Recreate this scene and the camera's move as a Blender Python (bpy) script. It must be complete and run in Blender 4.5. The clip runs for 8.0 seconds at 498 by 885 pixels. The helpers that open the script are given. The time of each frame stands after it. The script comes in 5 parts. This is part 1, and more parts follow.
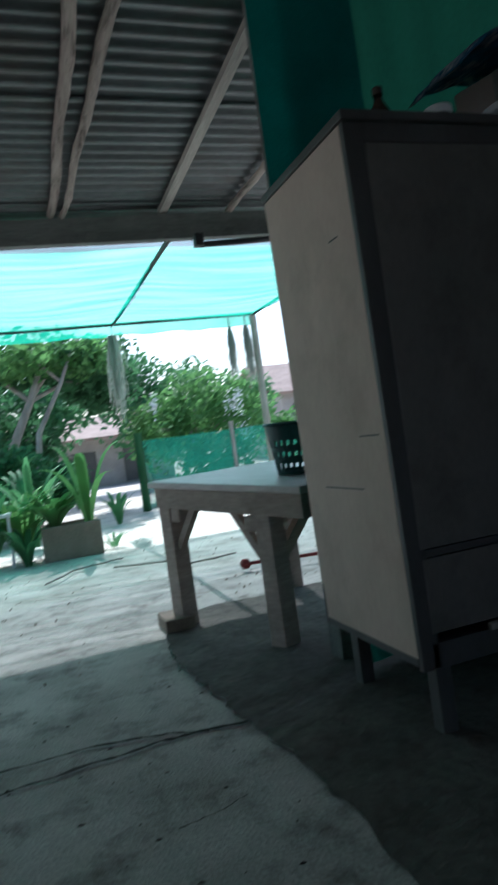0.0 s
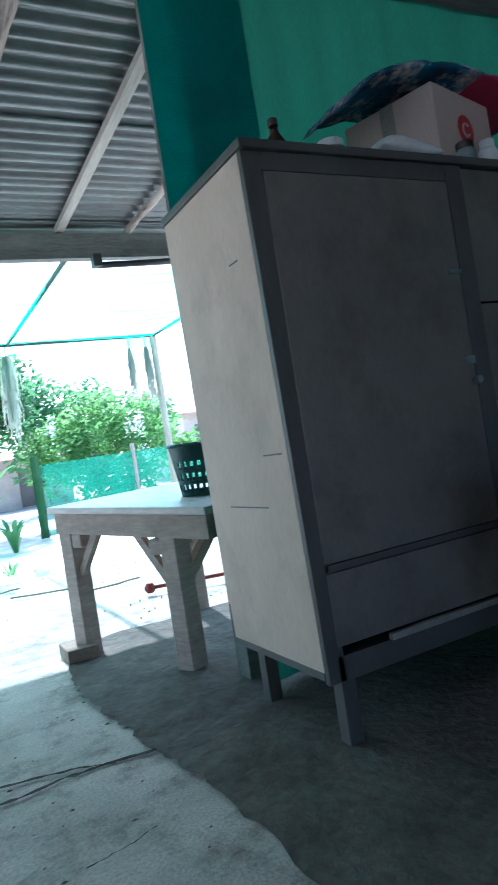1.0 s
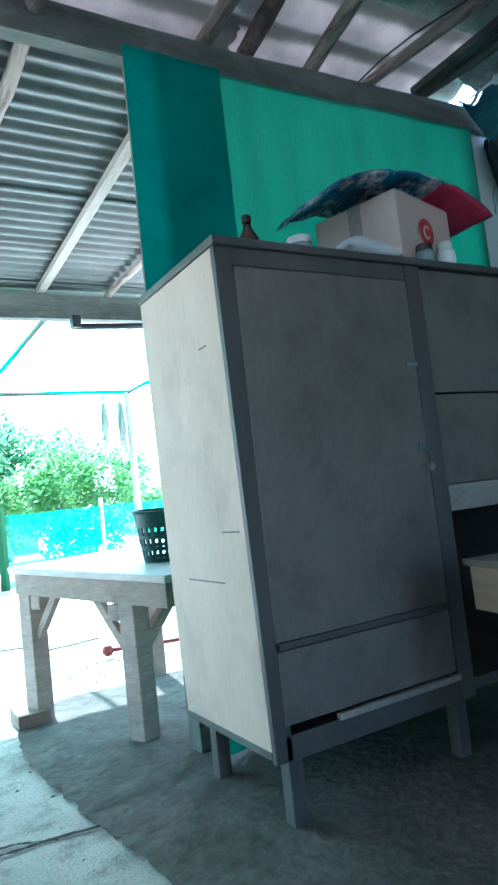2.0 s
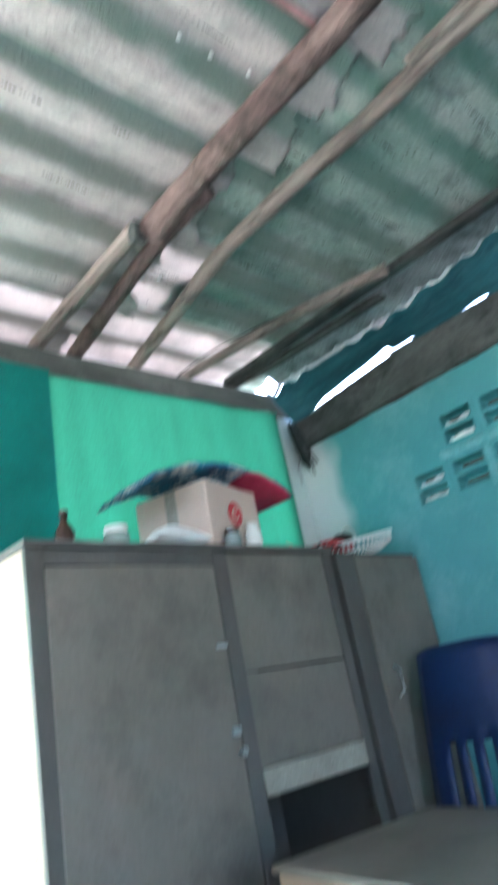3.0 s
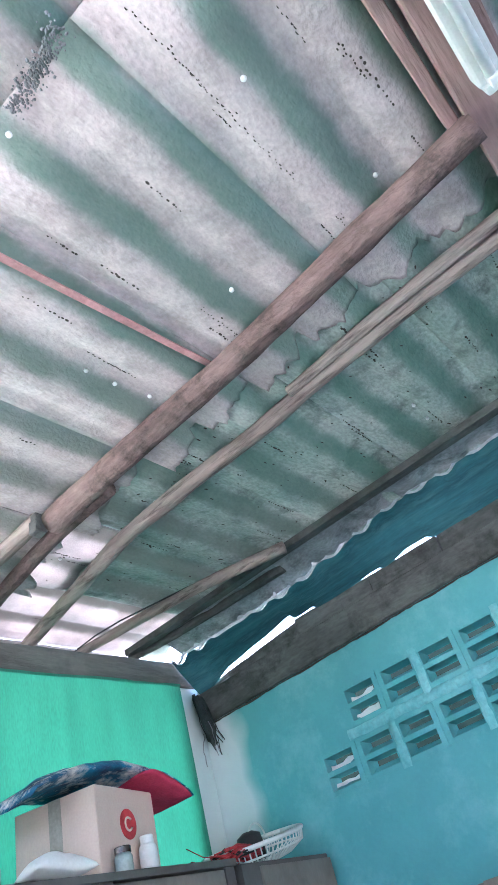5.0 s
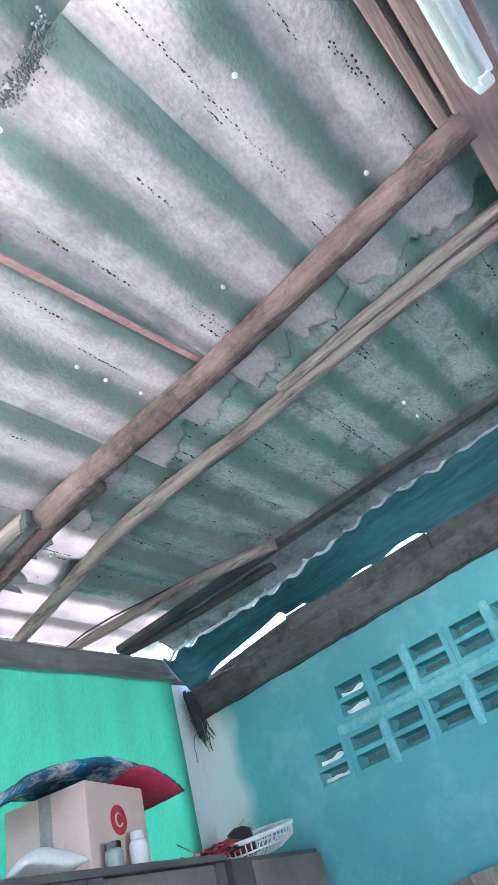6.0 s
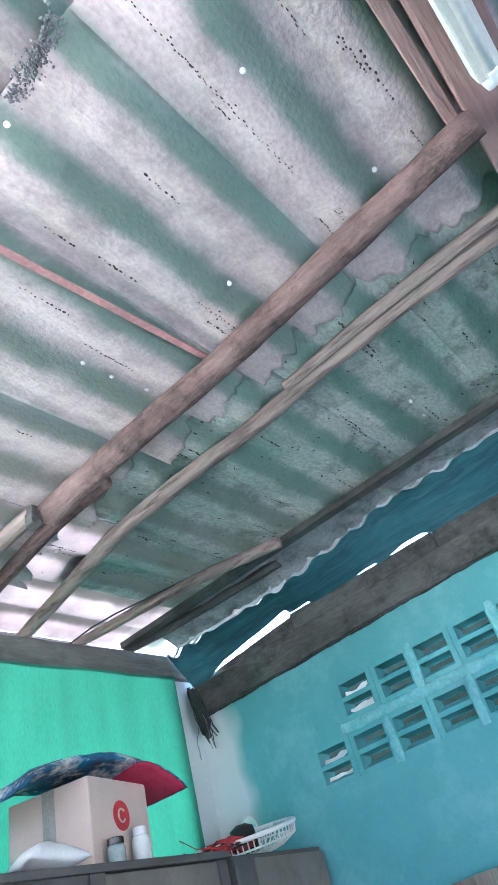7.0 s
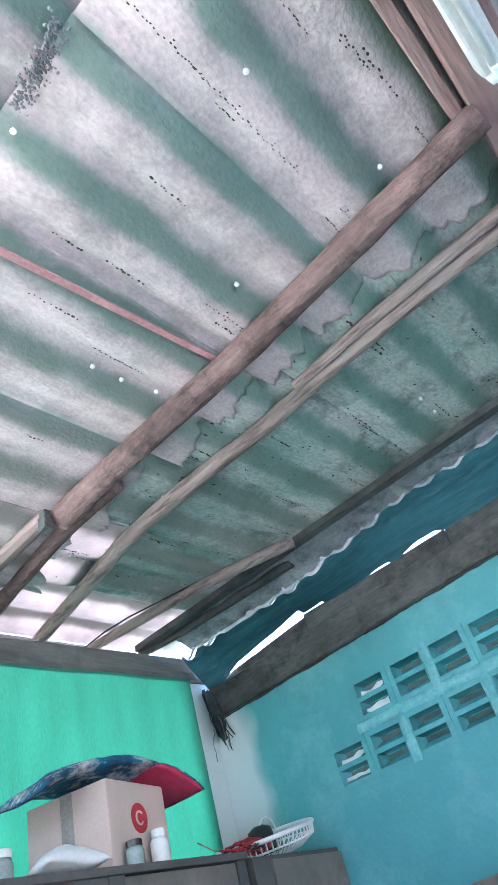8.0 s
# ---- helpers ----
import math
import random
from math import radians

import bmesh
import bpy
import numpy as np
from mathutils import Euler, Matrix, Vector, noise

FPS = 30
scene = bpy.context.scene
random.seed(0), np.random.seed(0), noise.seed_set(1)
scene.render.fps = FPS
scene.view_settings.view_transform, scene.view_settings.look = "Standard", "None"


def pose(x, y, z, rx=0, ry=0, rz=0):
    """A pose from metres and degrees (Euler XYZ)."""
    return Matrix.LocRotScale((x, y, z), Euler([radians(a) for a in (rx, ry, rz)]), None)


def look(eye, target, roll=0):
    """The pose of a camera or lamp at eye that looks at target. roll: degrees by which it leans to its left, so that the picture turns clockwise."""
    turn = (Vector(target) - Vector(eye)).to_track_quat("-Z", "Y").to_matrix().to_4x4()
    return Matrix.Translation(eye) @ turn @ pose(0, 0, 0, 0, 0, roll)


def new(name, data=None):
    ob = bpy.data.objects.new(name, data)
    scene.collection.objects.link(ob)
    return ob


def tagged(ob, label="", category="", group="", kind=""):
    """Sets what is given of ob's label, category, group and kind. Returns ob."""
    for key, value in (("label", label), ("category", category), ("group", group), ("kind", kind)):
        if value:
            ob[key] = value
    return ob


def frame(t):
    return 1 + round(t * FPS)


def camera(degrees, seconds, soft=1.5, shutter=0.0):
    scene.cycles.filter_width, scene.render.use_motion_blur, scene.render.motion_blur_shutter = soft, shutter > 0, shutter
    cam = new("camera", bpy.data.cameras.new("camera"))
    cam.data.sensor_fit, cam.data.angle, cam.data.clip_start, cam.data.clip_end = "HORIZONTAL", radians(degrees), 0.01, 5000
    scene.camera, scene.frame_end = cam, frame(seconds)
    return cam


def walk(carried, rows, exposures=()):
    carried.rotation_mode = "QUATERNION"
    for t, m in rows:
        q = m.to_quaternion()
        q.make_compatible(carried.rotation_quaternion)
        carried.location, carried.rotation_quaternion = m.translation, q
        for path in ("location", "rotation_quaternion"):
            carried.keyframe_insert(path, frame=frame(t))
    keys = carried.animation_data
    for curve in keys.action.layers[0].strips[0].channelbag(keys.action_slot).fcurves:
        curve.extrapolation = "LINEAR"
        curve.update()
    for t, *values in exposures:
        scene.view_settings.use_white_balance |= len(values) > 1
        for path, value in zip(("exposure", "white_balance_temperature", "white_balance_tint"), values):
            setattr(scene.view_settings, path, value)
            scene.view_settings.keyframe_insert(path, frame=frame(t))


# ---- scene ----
cam = camera(41.06, 8.0, shutter=0.5)
PATH = [
    (0, (0.0005, 0.0004, 0.8408), (0.6517, 1.8913, 0.8254), -7.90),
    (0.2, (0.0010, -0.0030, 0.8425), (0.7160, 1.8650, 0.8700), -8.35),
    (0.3, (0.0015, -0.0042, 0.8430), (0.7190, 1.8640, 0.8710), -8.40),
    (0.5, (0.0019, -0.0052, 0.8435), (0.7588, 1.8459, 0.8690), -8.58),
    (1, (-0.0073, -0.0004, 0.8397), (0.9197, 1.7718, 0.8448), -8.90),
    (1.2, (-0.0008, 0.0054, 0.8444), (0.9545, 1.7624, 0.8610), -8.99),
    (2.3, (-0.0112, -0.1112, 0.9074), (1.0296, 1.5861, 1.0972), -5.25),
    (2.5, (0.0128, -0.1281, 0.9273), (1.1134, 1.5363, 1.0623), -4.88),
    (2.8, (0.0046, -0.2658, 1.0407), (1.2985, 1.1682, 1.5597), -9.18),
    (3, (0.0038, -0.3189, 1.0575), (1.3512, 0.9703, 1.7805), -11.10),
    (3.2, (-0.0104, -0.3728, 1.1129), (1.3392, 0.7960, 2.0142), -14.28),
    (3.5, (-0.0528, -0.4208, 1.1611), (1.2151, 0.6230, 2.3026), -13.66),
    (4, (-0.0704, -0.4672, 1.2464), (1.1192, 0.4265, 2.5828), -13.80),
    (4.5, (-0.0390, -0.4916, 1.2303), (1.2827, 0.3260, 2.4891), -17.07),
    (6, (-0.0394, -0.5024, 1.2175), (1.3405, 0.2785, 2.4364), -18.35),
    (6.5, (-0.0412, -0.5048, 1.2128), (1.3408, 0.2725, 2.4317), -17.94),
    (7, (-0.0346, -0.5007, 1.2167), (1.3357, 0.2966, 2.4360), -17.48),
    (7.5, (-0.0325, -0.5009, 1.2154), (1.3179, 0.3110, 2.4471), -17.35),
    (8, (-0.0344, -0.4971, 1.2121), (1.3143, 0.3184, 2.4434), -18.02),
]
EXPOSURES = [(0, 0.75, 5250, 6), (0.6, 1.6, 5150, 6), (1.0, 2.5, 4950, 8), (1.2, 2.75, 4900, 5), (2.3, 4.0, 4700, -2), (3.0, 4.9, 5450, 4), (3.5, 4.98, 5750, 13), (4.0, 4.8, 5700, 16), (4.5, 5.12, 5300, 12), (8, 5.14, 5250, 12)]
walk(cam, [(t, look(eye, target, roll)) for t, eye, target, roll in PATH], EXPOSURES)

# world and sun
world = bpy.data.worlds.new("sky")
scene.world = world
world.use_nodes = True
wn = world.node_tree
sky = wn.nodes.new("ShaderNodeTexSky")
sky.sky_type = "NISHITA"
sky.sun_disc = False
SUN_EL, SUN_AZ = 50.0, 8.0      # degrees up, degrees from +y towards +x
sky.sun_elevation = radians(SUN_EL)
sky.sun_rotation = radians(SUN_AZ)
sky.dust_density = 3.0
wn.links.new(sky.outputs["Color"], wn.nodes["Background"].inputs["Color"])
wn.nodes["Background"].inputs["Strength"].default_value = 0.15
sun = bpy.data.lights.new("sun", "SUN")
sun.energy, sun.angle, sun.color = 5.0, radians(0.6), (1.0, 0.95, 0.87)
sun_ob = new("sun", sun)
sv = Vector((math.sin(radians(SUN_AZ)) * math.cos(radians(SUN_EL)), math.cos(radians(SUN_AZ)) * math.cos(radians(SUN_EL)), math.sin(radians(SUN_EL))))
sun_ob.matrix_world = look(sv * 30, (0, 0, 0))


# ---- materials ----
PER, PHS, AMP = 0.25, 0.151, 0.017     # pitch, start and depth of the roof sheets' waves


def mat(name, c1, c2=None, rough=0.8, scale=6.0, fine=60.0, bump=0.2, metal=0.0, stretch=(1, 1, 1), spec=0.3, vary=0.0, dirt=None, dirt_scale=1.3, dirt_amount=0.5, wave=None, streak=False, grain_mix=0.3):
    """A surface in two colours mixed by coarse noise, with fine grain, optional stains and bump."""
    m = bpy.data.materials.new(name)
    m.use_nodes = True
    nt = m.node_tree
    n, link = nt.nodes, nt.links.new
    bsdf = n["Principled BSDF"]
    c2 = c2 or tuple(v * 0.75 for v in c1)
    co = n.new("ShaderNodeTexCoord")
    mp = n.new("ShaderNodeMapping")
    mp.inputs["Scale"].default_value = stretch
    link(co.outputs["Object"], mp.inputs["Vector"])
    big = n.new("ShaderNodeTexNoise")
    big.inputs["Scale"].default_value = scale
    big.inputs["Detail"].default_value = 6
    big.inputs["Roughness"].default_value = 0.62
    link(mp.outputs["Vector"], big.inputs["Vector"])
    small = n.new("ShaderNodeTexNoise")
    small.inputs["Scale"].default_value = fine
    small.inputs["Detail"].default_value = 4
    link(mp.outputs["Vector"], small.inputs["Vector"])
    ramp = n.new("ShaderNodeValToRGB")
    ramp.color_ramp.elements[0].position, ramp.color_ramp.elements[1].position = 0.35, 0.65
    ramp.color_ramp.elements[0].color, ramp.color_ramp.elements[1].color = (*c1, 1), (*c2, 1)
    link(big.outputs["Fac"], ramp.inputs["Fac"])
    grain = n.new("ShaderNodeMix")
    grain.data_type, grain.blend_type = "RGBA", "OVERLAY"
    grain.inputs["Factor"].default_value = grain_mix
    link(ramp.outputs["Color"], grain.inputs["A"])
    link(small.outputs["Fac"], grain.inputs["B"])
    col = grain.outputs["Result"]
    if dirt:
        spot = n.new("ShaderNodeTexNoise")
        spot.inputs["Scale"].default_value = dirt_scale
        spot.inputs["Detail"].default_value = 8
        spot.inputs["Roughness"].default_value = 0.7
        link(mp.outputs["Vector"] if streak else co.outputs["Object"], spot.inputs["Vector"])
        sr = n.new("ShaderNodeValToRGB")
        sr.color_ramp.elements[0].position, sr.color_ramp.elements[1].position = 0.5, 0.68
        link(spot.outputs["Fac"], sr.inputs["Fac"])
        am = n.new("ShaderNodeMath")
        am.operation = "MULTIPLY"
        am.inputs[1].default_value = dirt_amount
        link(sr.outputs["Color"], am.inputs[0])
        dm = n.new("ShaderNodeMix")
        dm.data_type = "RGBA"
        link(am.outputs[0], dm.inputs["Factor"])
        link(col, dm.inputs["A"])
        dm.inputs["B"].default_value = (*dirt, 1)
        col = dm.outputs["Result"]
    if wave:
        # shade on one flank of every wave, put into the colour as greenish tint
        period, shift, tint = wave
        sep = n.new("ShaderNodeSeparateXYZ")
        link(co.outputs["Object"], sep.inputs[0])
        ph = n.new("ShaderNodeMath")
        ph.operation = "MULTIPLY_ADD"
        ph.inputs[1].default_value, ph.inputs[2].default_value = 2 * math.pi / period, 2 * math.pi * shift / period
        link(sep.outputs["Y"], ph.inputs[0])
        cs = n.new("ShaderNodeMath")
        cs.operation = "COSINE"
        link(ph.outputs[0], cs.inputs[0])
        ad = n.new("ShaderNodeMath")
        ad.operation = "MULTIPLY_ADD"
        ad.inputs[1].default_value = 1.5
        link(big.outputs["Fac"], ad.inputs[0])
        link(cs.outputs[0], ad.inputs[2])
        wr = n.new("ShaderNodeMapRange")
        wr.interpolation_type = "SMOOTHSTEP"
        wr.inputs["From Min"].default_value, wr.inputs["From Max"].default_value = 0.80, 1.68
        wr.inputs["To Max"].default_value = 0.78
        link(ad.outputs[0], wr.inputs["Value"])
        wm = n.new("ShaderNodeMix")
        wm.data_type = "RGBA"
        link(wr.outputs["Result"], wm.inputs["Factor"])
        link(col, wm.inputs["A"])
        # the shade tint turns from green to brownish grey with rising y
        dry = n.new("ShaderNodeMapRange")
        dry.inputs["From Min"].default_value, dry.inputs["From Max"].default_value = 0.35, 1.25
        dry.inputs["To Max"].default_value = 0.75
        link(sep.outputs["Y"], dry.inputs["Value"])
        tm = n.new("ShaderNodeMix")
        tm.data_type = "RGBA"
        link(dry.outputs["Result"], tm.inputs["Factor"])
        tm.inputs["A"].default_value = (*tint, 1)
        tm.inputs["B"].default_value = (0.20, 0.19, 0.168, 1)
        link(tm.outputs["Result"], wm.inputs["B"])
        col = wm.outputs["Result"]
    if vary:
        info = n.new("ShaderNodeObjectInfo")
        hs = n.new("ShaderNodeHueSaturation")
        mr = n.new("ShaderNodeMapRange")
        mr.inputs["To Min"].default_value, mr.inputs["To Max"].default_value = 1 - vary, 1 + vary
        link(info.outputs["Random"], mr.inputs["Value"])
        link(mr.outputs["Result"], hs.inputs["Value"])
        link(col, hs.inputs["Color"])
        col = hs.outputs["Color"]
    link(col, bsdf.inputs["Base Color"])
    bsdf.inputs["Roughness"].default_value = rough
    bsdf.inputs["Metallic"].default_value = metal
    bsdf.inputs["Specular IOR Level"].default_value = spec
    if bump:
        bp = n.new("ShaderNodeBump")
        bp.inputs["Strength"].default_value = bump
        bp.inputs["Distance"].default_value = 0.01
        add = n.new("ShaderNodeMath")
        add.operation = "ADD"
        link(big.outputs["Fac"], add.inputs[0])
        link(small.outputs["Fac"], add.inputs[1])
        link(add.outputs[0], bp.inputs["Height"])
        link(bp.outputs["Normal"], bsdf.inputs["Normal"])
    return m


def see_through(name, c, clear=0.3, glow=0.5, weave=0.0, scale=3.0, stretch=(1, 1, 1), shade=0.7, wave=None):
    """Thin cloth or leaf that lets light through; clear: the open part of a net."""
    m = mat(name, c, tuple(v * shade for v in c), 0.7, scale, 200.0, 0.1, stretch=stretch, wave=wave)
    nt = m.node_tree
    n, link = nt.nodes, nt.links.new
    bsdf, out = n["Principled BSDF"], n["Material Output"]
    tl = n.new("ShaderNodeBsdfTranslucent")
    link(bsdf.inputs["Base Color"].links[0].from_socket, tl.inputs["Color"])
    mx = n.new("ShaderNodeMixShader")
    mx.inputs["Fac"].default_value = glow
    link(bsdf.outputs[0], mx.inputs[1])
    link(tl.outputs[0], mx.inputs[2])
    last = mx
    if clear:
        tp = n.new("ShaderNodeBsdfTransparent")
        m2 = n.new("ShaderNodeMixShader")
        m2.inputs["Fac"].default_value = clear
        if weave:
            co = n.new("ShaderNodeTexCoord")
            mp = n.new("ShaderNodeMapping")
            mp.inputs["Scale"].default_value = (0.5, 7.0, 1.0)
            link(co.outputs["Object"], mp.inputs["Vector"])
            st = n.new("ShaderNodeTexNoise")
            st.inputs["Scale"].default_value = 1.6
            st.inputs["Detail"].default_value = 5
            link(mp.outputs["Vector"], st.inputs["Vector"])
            sm = n.new("ShaderNodeMapRange")
            sm.inputs["From Min"].default_value, sm.inputs["From Max"].default_value = 0.35, 0.65
            sm.inputs["To Min"].default_value, sm.inputs["To Max"].default_value = clear * (1 - weave), clear * (1 + weave)
            link(st.outputs["Fac"], sm.inputs["Value"])
            link(sm.outputs["Result"], m2.inputs["Fac"])
            dk = n.new("ShaderNodeMix")
            dk.data_type = "RGBA"
            link(sm.outputs["Result"], dk.inputs["Factor"])
            tone = bsdf.inputs["Base Color"].links[0].from_socket
            hs = n.new("ShaderNodeHueSaturation")
            vr = n.new("ShaderNodeMapRange")
            vr.inputs["From Min"].default_value, vr.inputs["From Max"].default_value = 0.35, 0.65
            vr.inputs["To Min"].default_value, vr.inputs["To Max"].default_value = 0.65, 1.15
            link(st.outputs["Fac"], vr.inputs["Value"])
            link(vr.outputs["Result"], hs.inputs["Value"])
            link(tone, hs.inputs["Color"])
            n.remove(dk)
            link(hs.outputs["Color"], bsdf.inputs["Base Color"])
            link(hs.outputs["Color"], tl.inputs["Color"])
        link(mx.outputs[0], m2.inputs[1])
        link(tp.outputs[0], m2.inputs[2])
        last = m2
    link(last.outputs[0], out.inputs["Surface"])
    return m


M_GROUND = mat("dusty_ground", (0.60, 0.55, 0.485), (0.46, 0.415, 0.36), 0.95, 1.7, 70, 0.6, dirt=(0.20, 0.165, 0.13), dirt_scale=3.4, dirt_amount=0.5, grain_mix=0.45)
M_CEMENT = mat("worn_cement", (0.55, 0.505, 0.455), (0.38, 0.345, 0.305), 0.85, 3.4, 110, 0.5, dirt=(0.12, 0.10, 0.08), dirt_scale=5.5, dirt_amount=0.75, grain_mix=0.45)
M_EARTH = mat("dark_earth", (0.14, 0.125, 0.105), (0.085, 0.075, 0.062), 0.95, 5, 30, 0.9, dirt=(0.19, 0.17, 0.145), dirt_scale=7, dirt_amount=0.5, grain_mix=0.45)
M_CRACK = mat("crack_dirt", (0.06, 0.05, 0.04), None, 1.0, 20, 90, 0.3)
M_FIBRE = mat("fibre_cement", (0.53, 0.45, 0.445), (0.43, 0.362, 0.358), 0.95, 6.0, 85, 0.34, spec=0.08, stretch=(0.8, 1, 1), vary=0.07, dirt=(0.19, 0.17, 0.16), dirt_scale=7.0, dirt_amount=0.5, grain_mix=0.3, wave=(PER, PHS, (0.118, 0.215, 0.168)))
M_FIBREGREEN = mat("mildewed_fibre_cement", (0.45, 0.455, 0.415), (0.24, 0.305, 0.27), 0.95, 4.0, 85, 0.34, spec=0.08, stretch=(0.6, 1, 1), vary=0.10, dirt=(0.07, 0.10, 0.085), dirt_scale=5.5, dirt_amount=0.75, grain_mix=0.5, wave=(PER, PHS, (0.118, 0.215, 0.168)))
M_ZINC = mat("zinc", (0.16, 0.165, 0.165), (0.11, 0.11, 0.11), 0.42, 4.0, 60, 0.1, metal=0.7, stretch=(0.3, 1, 1), vary=0.08, dirt=(0.12, 0.09, 0.07), dirt_scale=2.2, dirt_amount=0.5)
M_POLE = mat("bark_pole", (0.215, 0.145, 0.13), (0.10, 0.066, 0.06), 0.9, 9, 55, 1.0, stretch=(1, 0.3, 1), dirt=(0.035, 0.025, 0.022), dirt_scale=10, dirt_amount=0.9, grain_mix=0.5)
M_RAFTER = mat("reddish_plank", (0.40, 0.26, 0.24), (0.27, 0.175, 0.16), 0.85, 7, 80, 0.5, stretch=(0.12, 1, 1), dirt=(0.13, 0.09, 0.07), dirt_scale=6, dirt_amount=0.4)
M_REDEDGE = mat("red_edge", (0.50, 0.27, 0.27), (0.38, 0.20, 0.20), 0.85, 9, 80, 0.3)
M_PALEPOLE = mat("peeled_pole", (0.35, 0.285, 0.25), (0.21, 0.165, 0.145), 0.85, 9, 70, 0.6, stretch=(1, 0.1, 1), dirt=(0.05, 0.035, 0.03), dirt_scale=30, dirt_amount=1.0, streak=True)
M_BEAM = mat("old_beam", (0.17, 0.175, 0.16), (0.09, 0.095, 0.085), 0.85, 7, 80, 0.5, stretch=(0.15, 1, 1), dirt=(0.30, 0.29, 0.27), dirt_scale=5, dirt_amount=0.3)
M_DARKBEAM = mat("stained_beam", (0.125, 0.128, 0.12), (0.055, 0.056, 0.052), 0.9, 6, 70, 0.7, stretch=(1, 0.3, 1), dirt=(0.022, 0.022, 0.020), dirt_scale=5, dirt_amount=0.8, grain_mix=0.45)
M_SAWN = mat("sawn_wood", (0.42, 0.31, 0.235), (0.31, 0.225, 0.17), 0.75, 6, 80, 0.4, stretch=(1, 0.12, 1), dirt=(0.18, 0.13, 0.1), dirt_scale=4, dirt_amount=0.3)
M_GREYSAWN = mat("greyed_sawn_wood", (0.34, 0.30, 0.27), (0.24, 0.21, 0.19), 0.85, 7, 80, 0.5, stretch=(1, 0.12, 1))
# paler table wood, with the sky's light on the top in its colour
M_TOP = mat("skylit_tabletop", (0.62, 0.56, 0.51), (0.50, 0.445, 0.40), 0.4, 6, 80, 0.25, stretch=(1, 0.15, 1), spec=0.5, dirt=(0.30, 0.25, 0.21), dirt_scale=4, dirt_amount=0.35)
M_TABLE = mat("weathered_table_wood", (0.48, 0.39, 0.33), (0.36, 0.29, 0.24), 0.8, 6, 80, 0.4, stretch=(0.2, 0.2, 1), dirt=(0.14, 0.11, 0.09), dirt_scale=5, dirt_amount=0.4)
M_BOARD = mat("cabinet_side_board", (0.64, 0.49, 0.40), (0.54, 0.41, 0.33), 0.7, 3, 70, 0.15, stretch=(1, 1, 0.45), dirt=(0.28, 0.2, 0.15), dirt_scale=2.5, dirt_amount=0.35, grain_mix=0.12)
M_CAB = mat("cabinet_dark_wood", (0.105, 0.10, 0.093), (0.075, 0.068, 0.061), 0.55, 4, 80, 0.15, stretch=(1, 1, 0.45), spec=0.4, grain_mix=0.12)
M_PANEL = mat("cabinet_door_panel", (0.19, 0.17, 0.145), (0.145, 0.13, 0.11), 0.5, 3, 80, 0.12, stretch=(1, 1, 0.45), spec=0.4, dirt=(0.075, 0.066, 0.055), dirt_scale=3.2, dirt_amount=0.6, grain_mix=0.15)
M_PALE = mat("pale_shelf_edge", (0.36, 0.34, 0.29), None, 0.7, 6, 80, 0.2)
M_CARD = mat("cardboard", (0.62, 0.49, 0.42), (0.55, 0.43, 0.365), 0.85, 4, 120, 0.08, grain_mix=0.12)
M_RED = mat("red_print", (0.55, 0.05, 0.06), None, 0.7, 9, 90, 0.05)
M_MAROON = mat("rusty_red_iron", (0.22, 0.03, 0.03), (0.13, 0.03, 0.025), 0.7, 20, 90, 0.2)
M_WHITE = mat("white_plastic", (0.78, 0.78, 0.76), (0.68, 0.68, 0.66), 0.4, 8, 90, 0.03)
M_GLASS = mat("dull_glass", (0.30, 0.36, 0.34), None, 0.2, 8, 90, 0.03, spec=0.6)
M_BROWN = mat("brown_bottle", (0.05, 0.03, 0.02), None, 0.25, 8, 90, 0.03, spec=0.6)
M_PILLOWBLUE = mat("blue_print_cloth", (0.015, 0.16, 0.26), (0.025, 0.022, 0.06), 0.9, 11, 120, 0.4, dirt=(0.66, 0.60, 0.56), dirt_scale=13, dirt_amount=1.0)
M_PILLOWRED = mat("crimson_cloth", (0.50, 0.04, 0.10), (0.38, 0.03, 0.07), 0.9, 9, 120, 0.3)
M_BLUE = mat("blue_plastic", (0.007, 0.026, 0.10), (0.005, 0.019, 0.075), 0.4, 6, 90, 0.03, spec=0.4)
M_CRATE = mat("green_plastic", (0.03, 0.09, 0.085), None, 0.45, 6, 90, 0.03)
M_TERRA = mat("planter_cement", (0.30, 0.24, 0.19), (0.22, 0.17, 0.13), 0.9, 6, 60, 0.3)
M_TRUNK = mat("trunk_bark", (0.34, 0.31, 0.27), (0.22, 0.19, 0.16), 0.9, 6, 60, 0.6, stretch=(1, 1, 0.2))
M_RAG = mat("grimy_rag", (0.055, 0.07, 0.066), (0.03, 0.038, 0.036), 0.95, 20, 120, 0.5)
M_WIRE = mat("black_cable", (0.03, 0.03, 0.03), None, 0.5, 8, 90, 0.0)
M_REDWIRE = mat("red_cable", (0.5, 0.04, 0.05), None, 0.5, 8, 90, 0.0)
M_STEEL = mat("dull_steel", (0.55, 0.55, 0.55), None, 0.35, 8, 90, 0.02, metal=0.9)
M_PLASTER = mat("pale_plaster", (0.60, 0.56, 0.53), (0.50, 0.46, 0.43), 0.85, 2, 50, 0.25, dirt=(0.30, 0.27, 0.24), dirt_scale=2.5, dirt_amount=0.4)
M_HOUSE = mat("far_house_wall", (0.42, 0.38, 0.34), None, 0.9, 2, 30, 0.2)
M_TILE = mat("far_house_roof", (0.34, 0.25, 0.21), (0.25, 0.18, 0.15), 0.9, 3, 30, 0.3)
M_GREENNET = see_through("green_shade_net", (0.055, 0.265, 0.182), 0.0, 0.25, 0.0, 6.0, (1, 1, 0.22), 0.80)
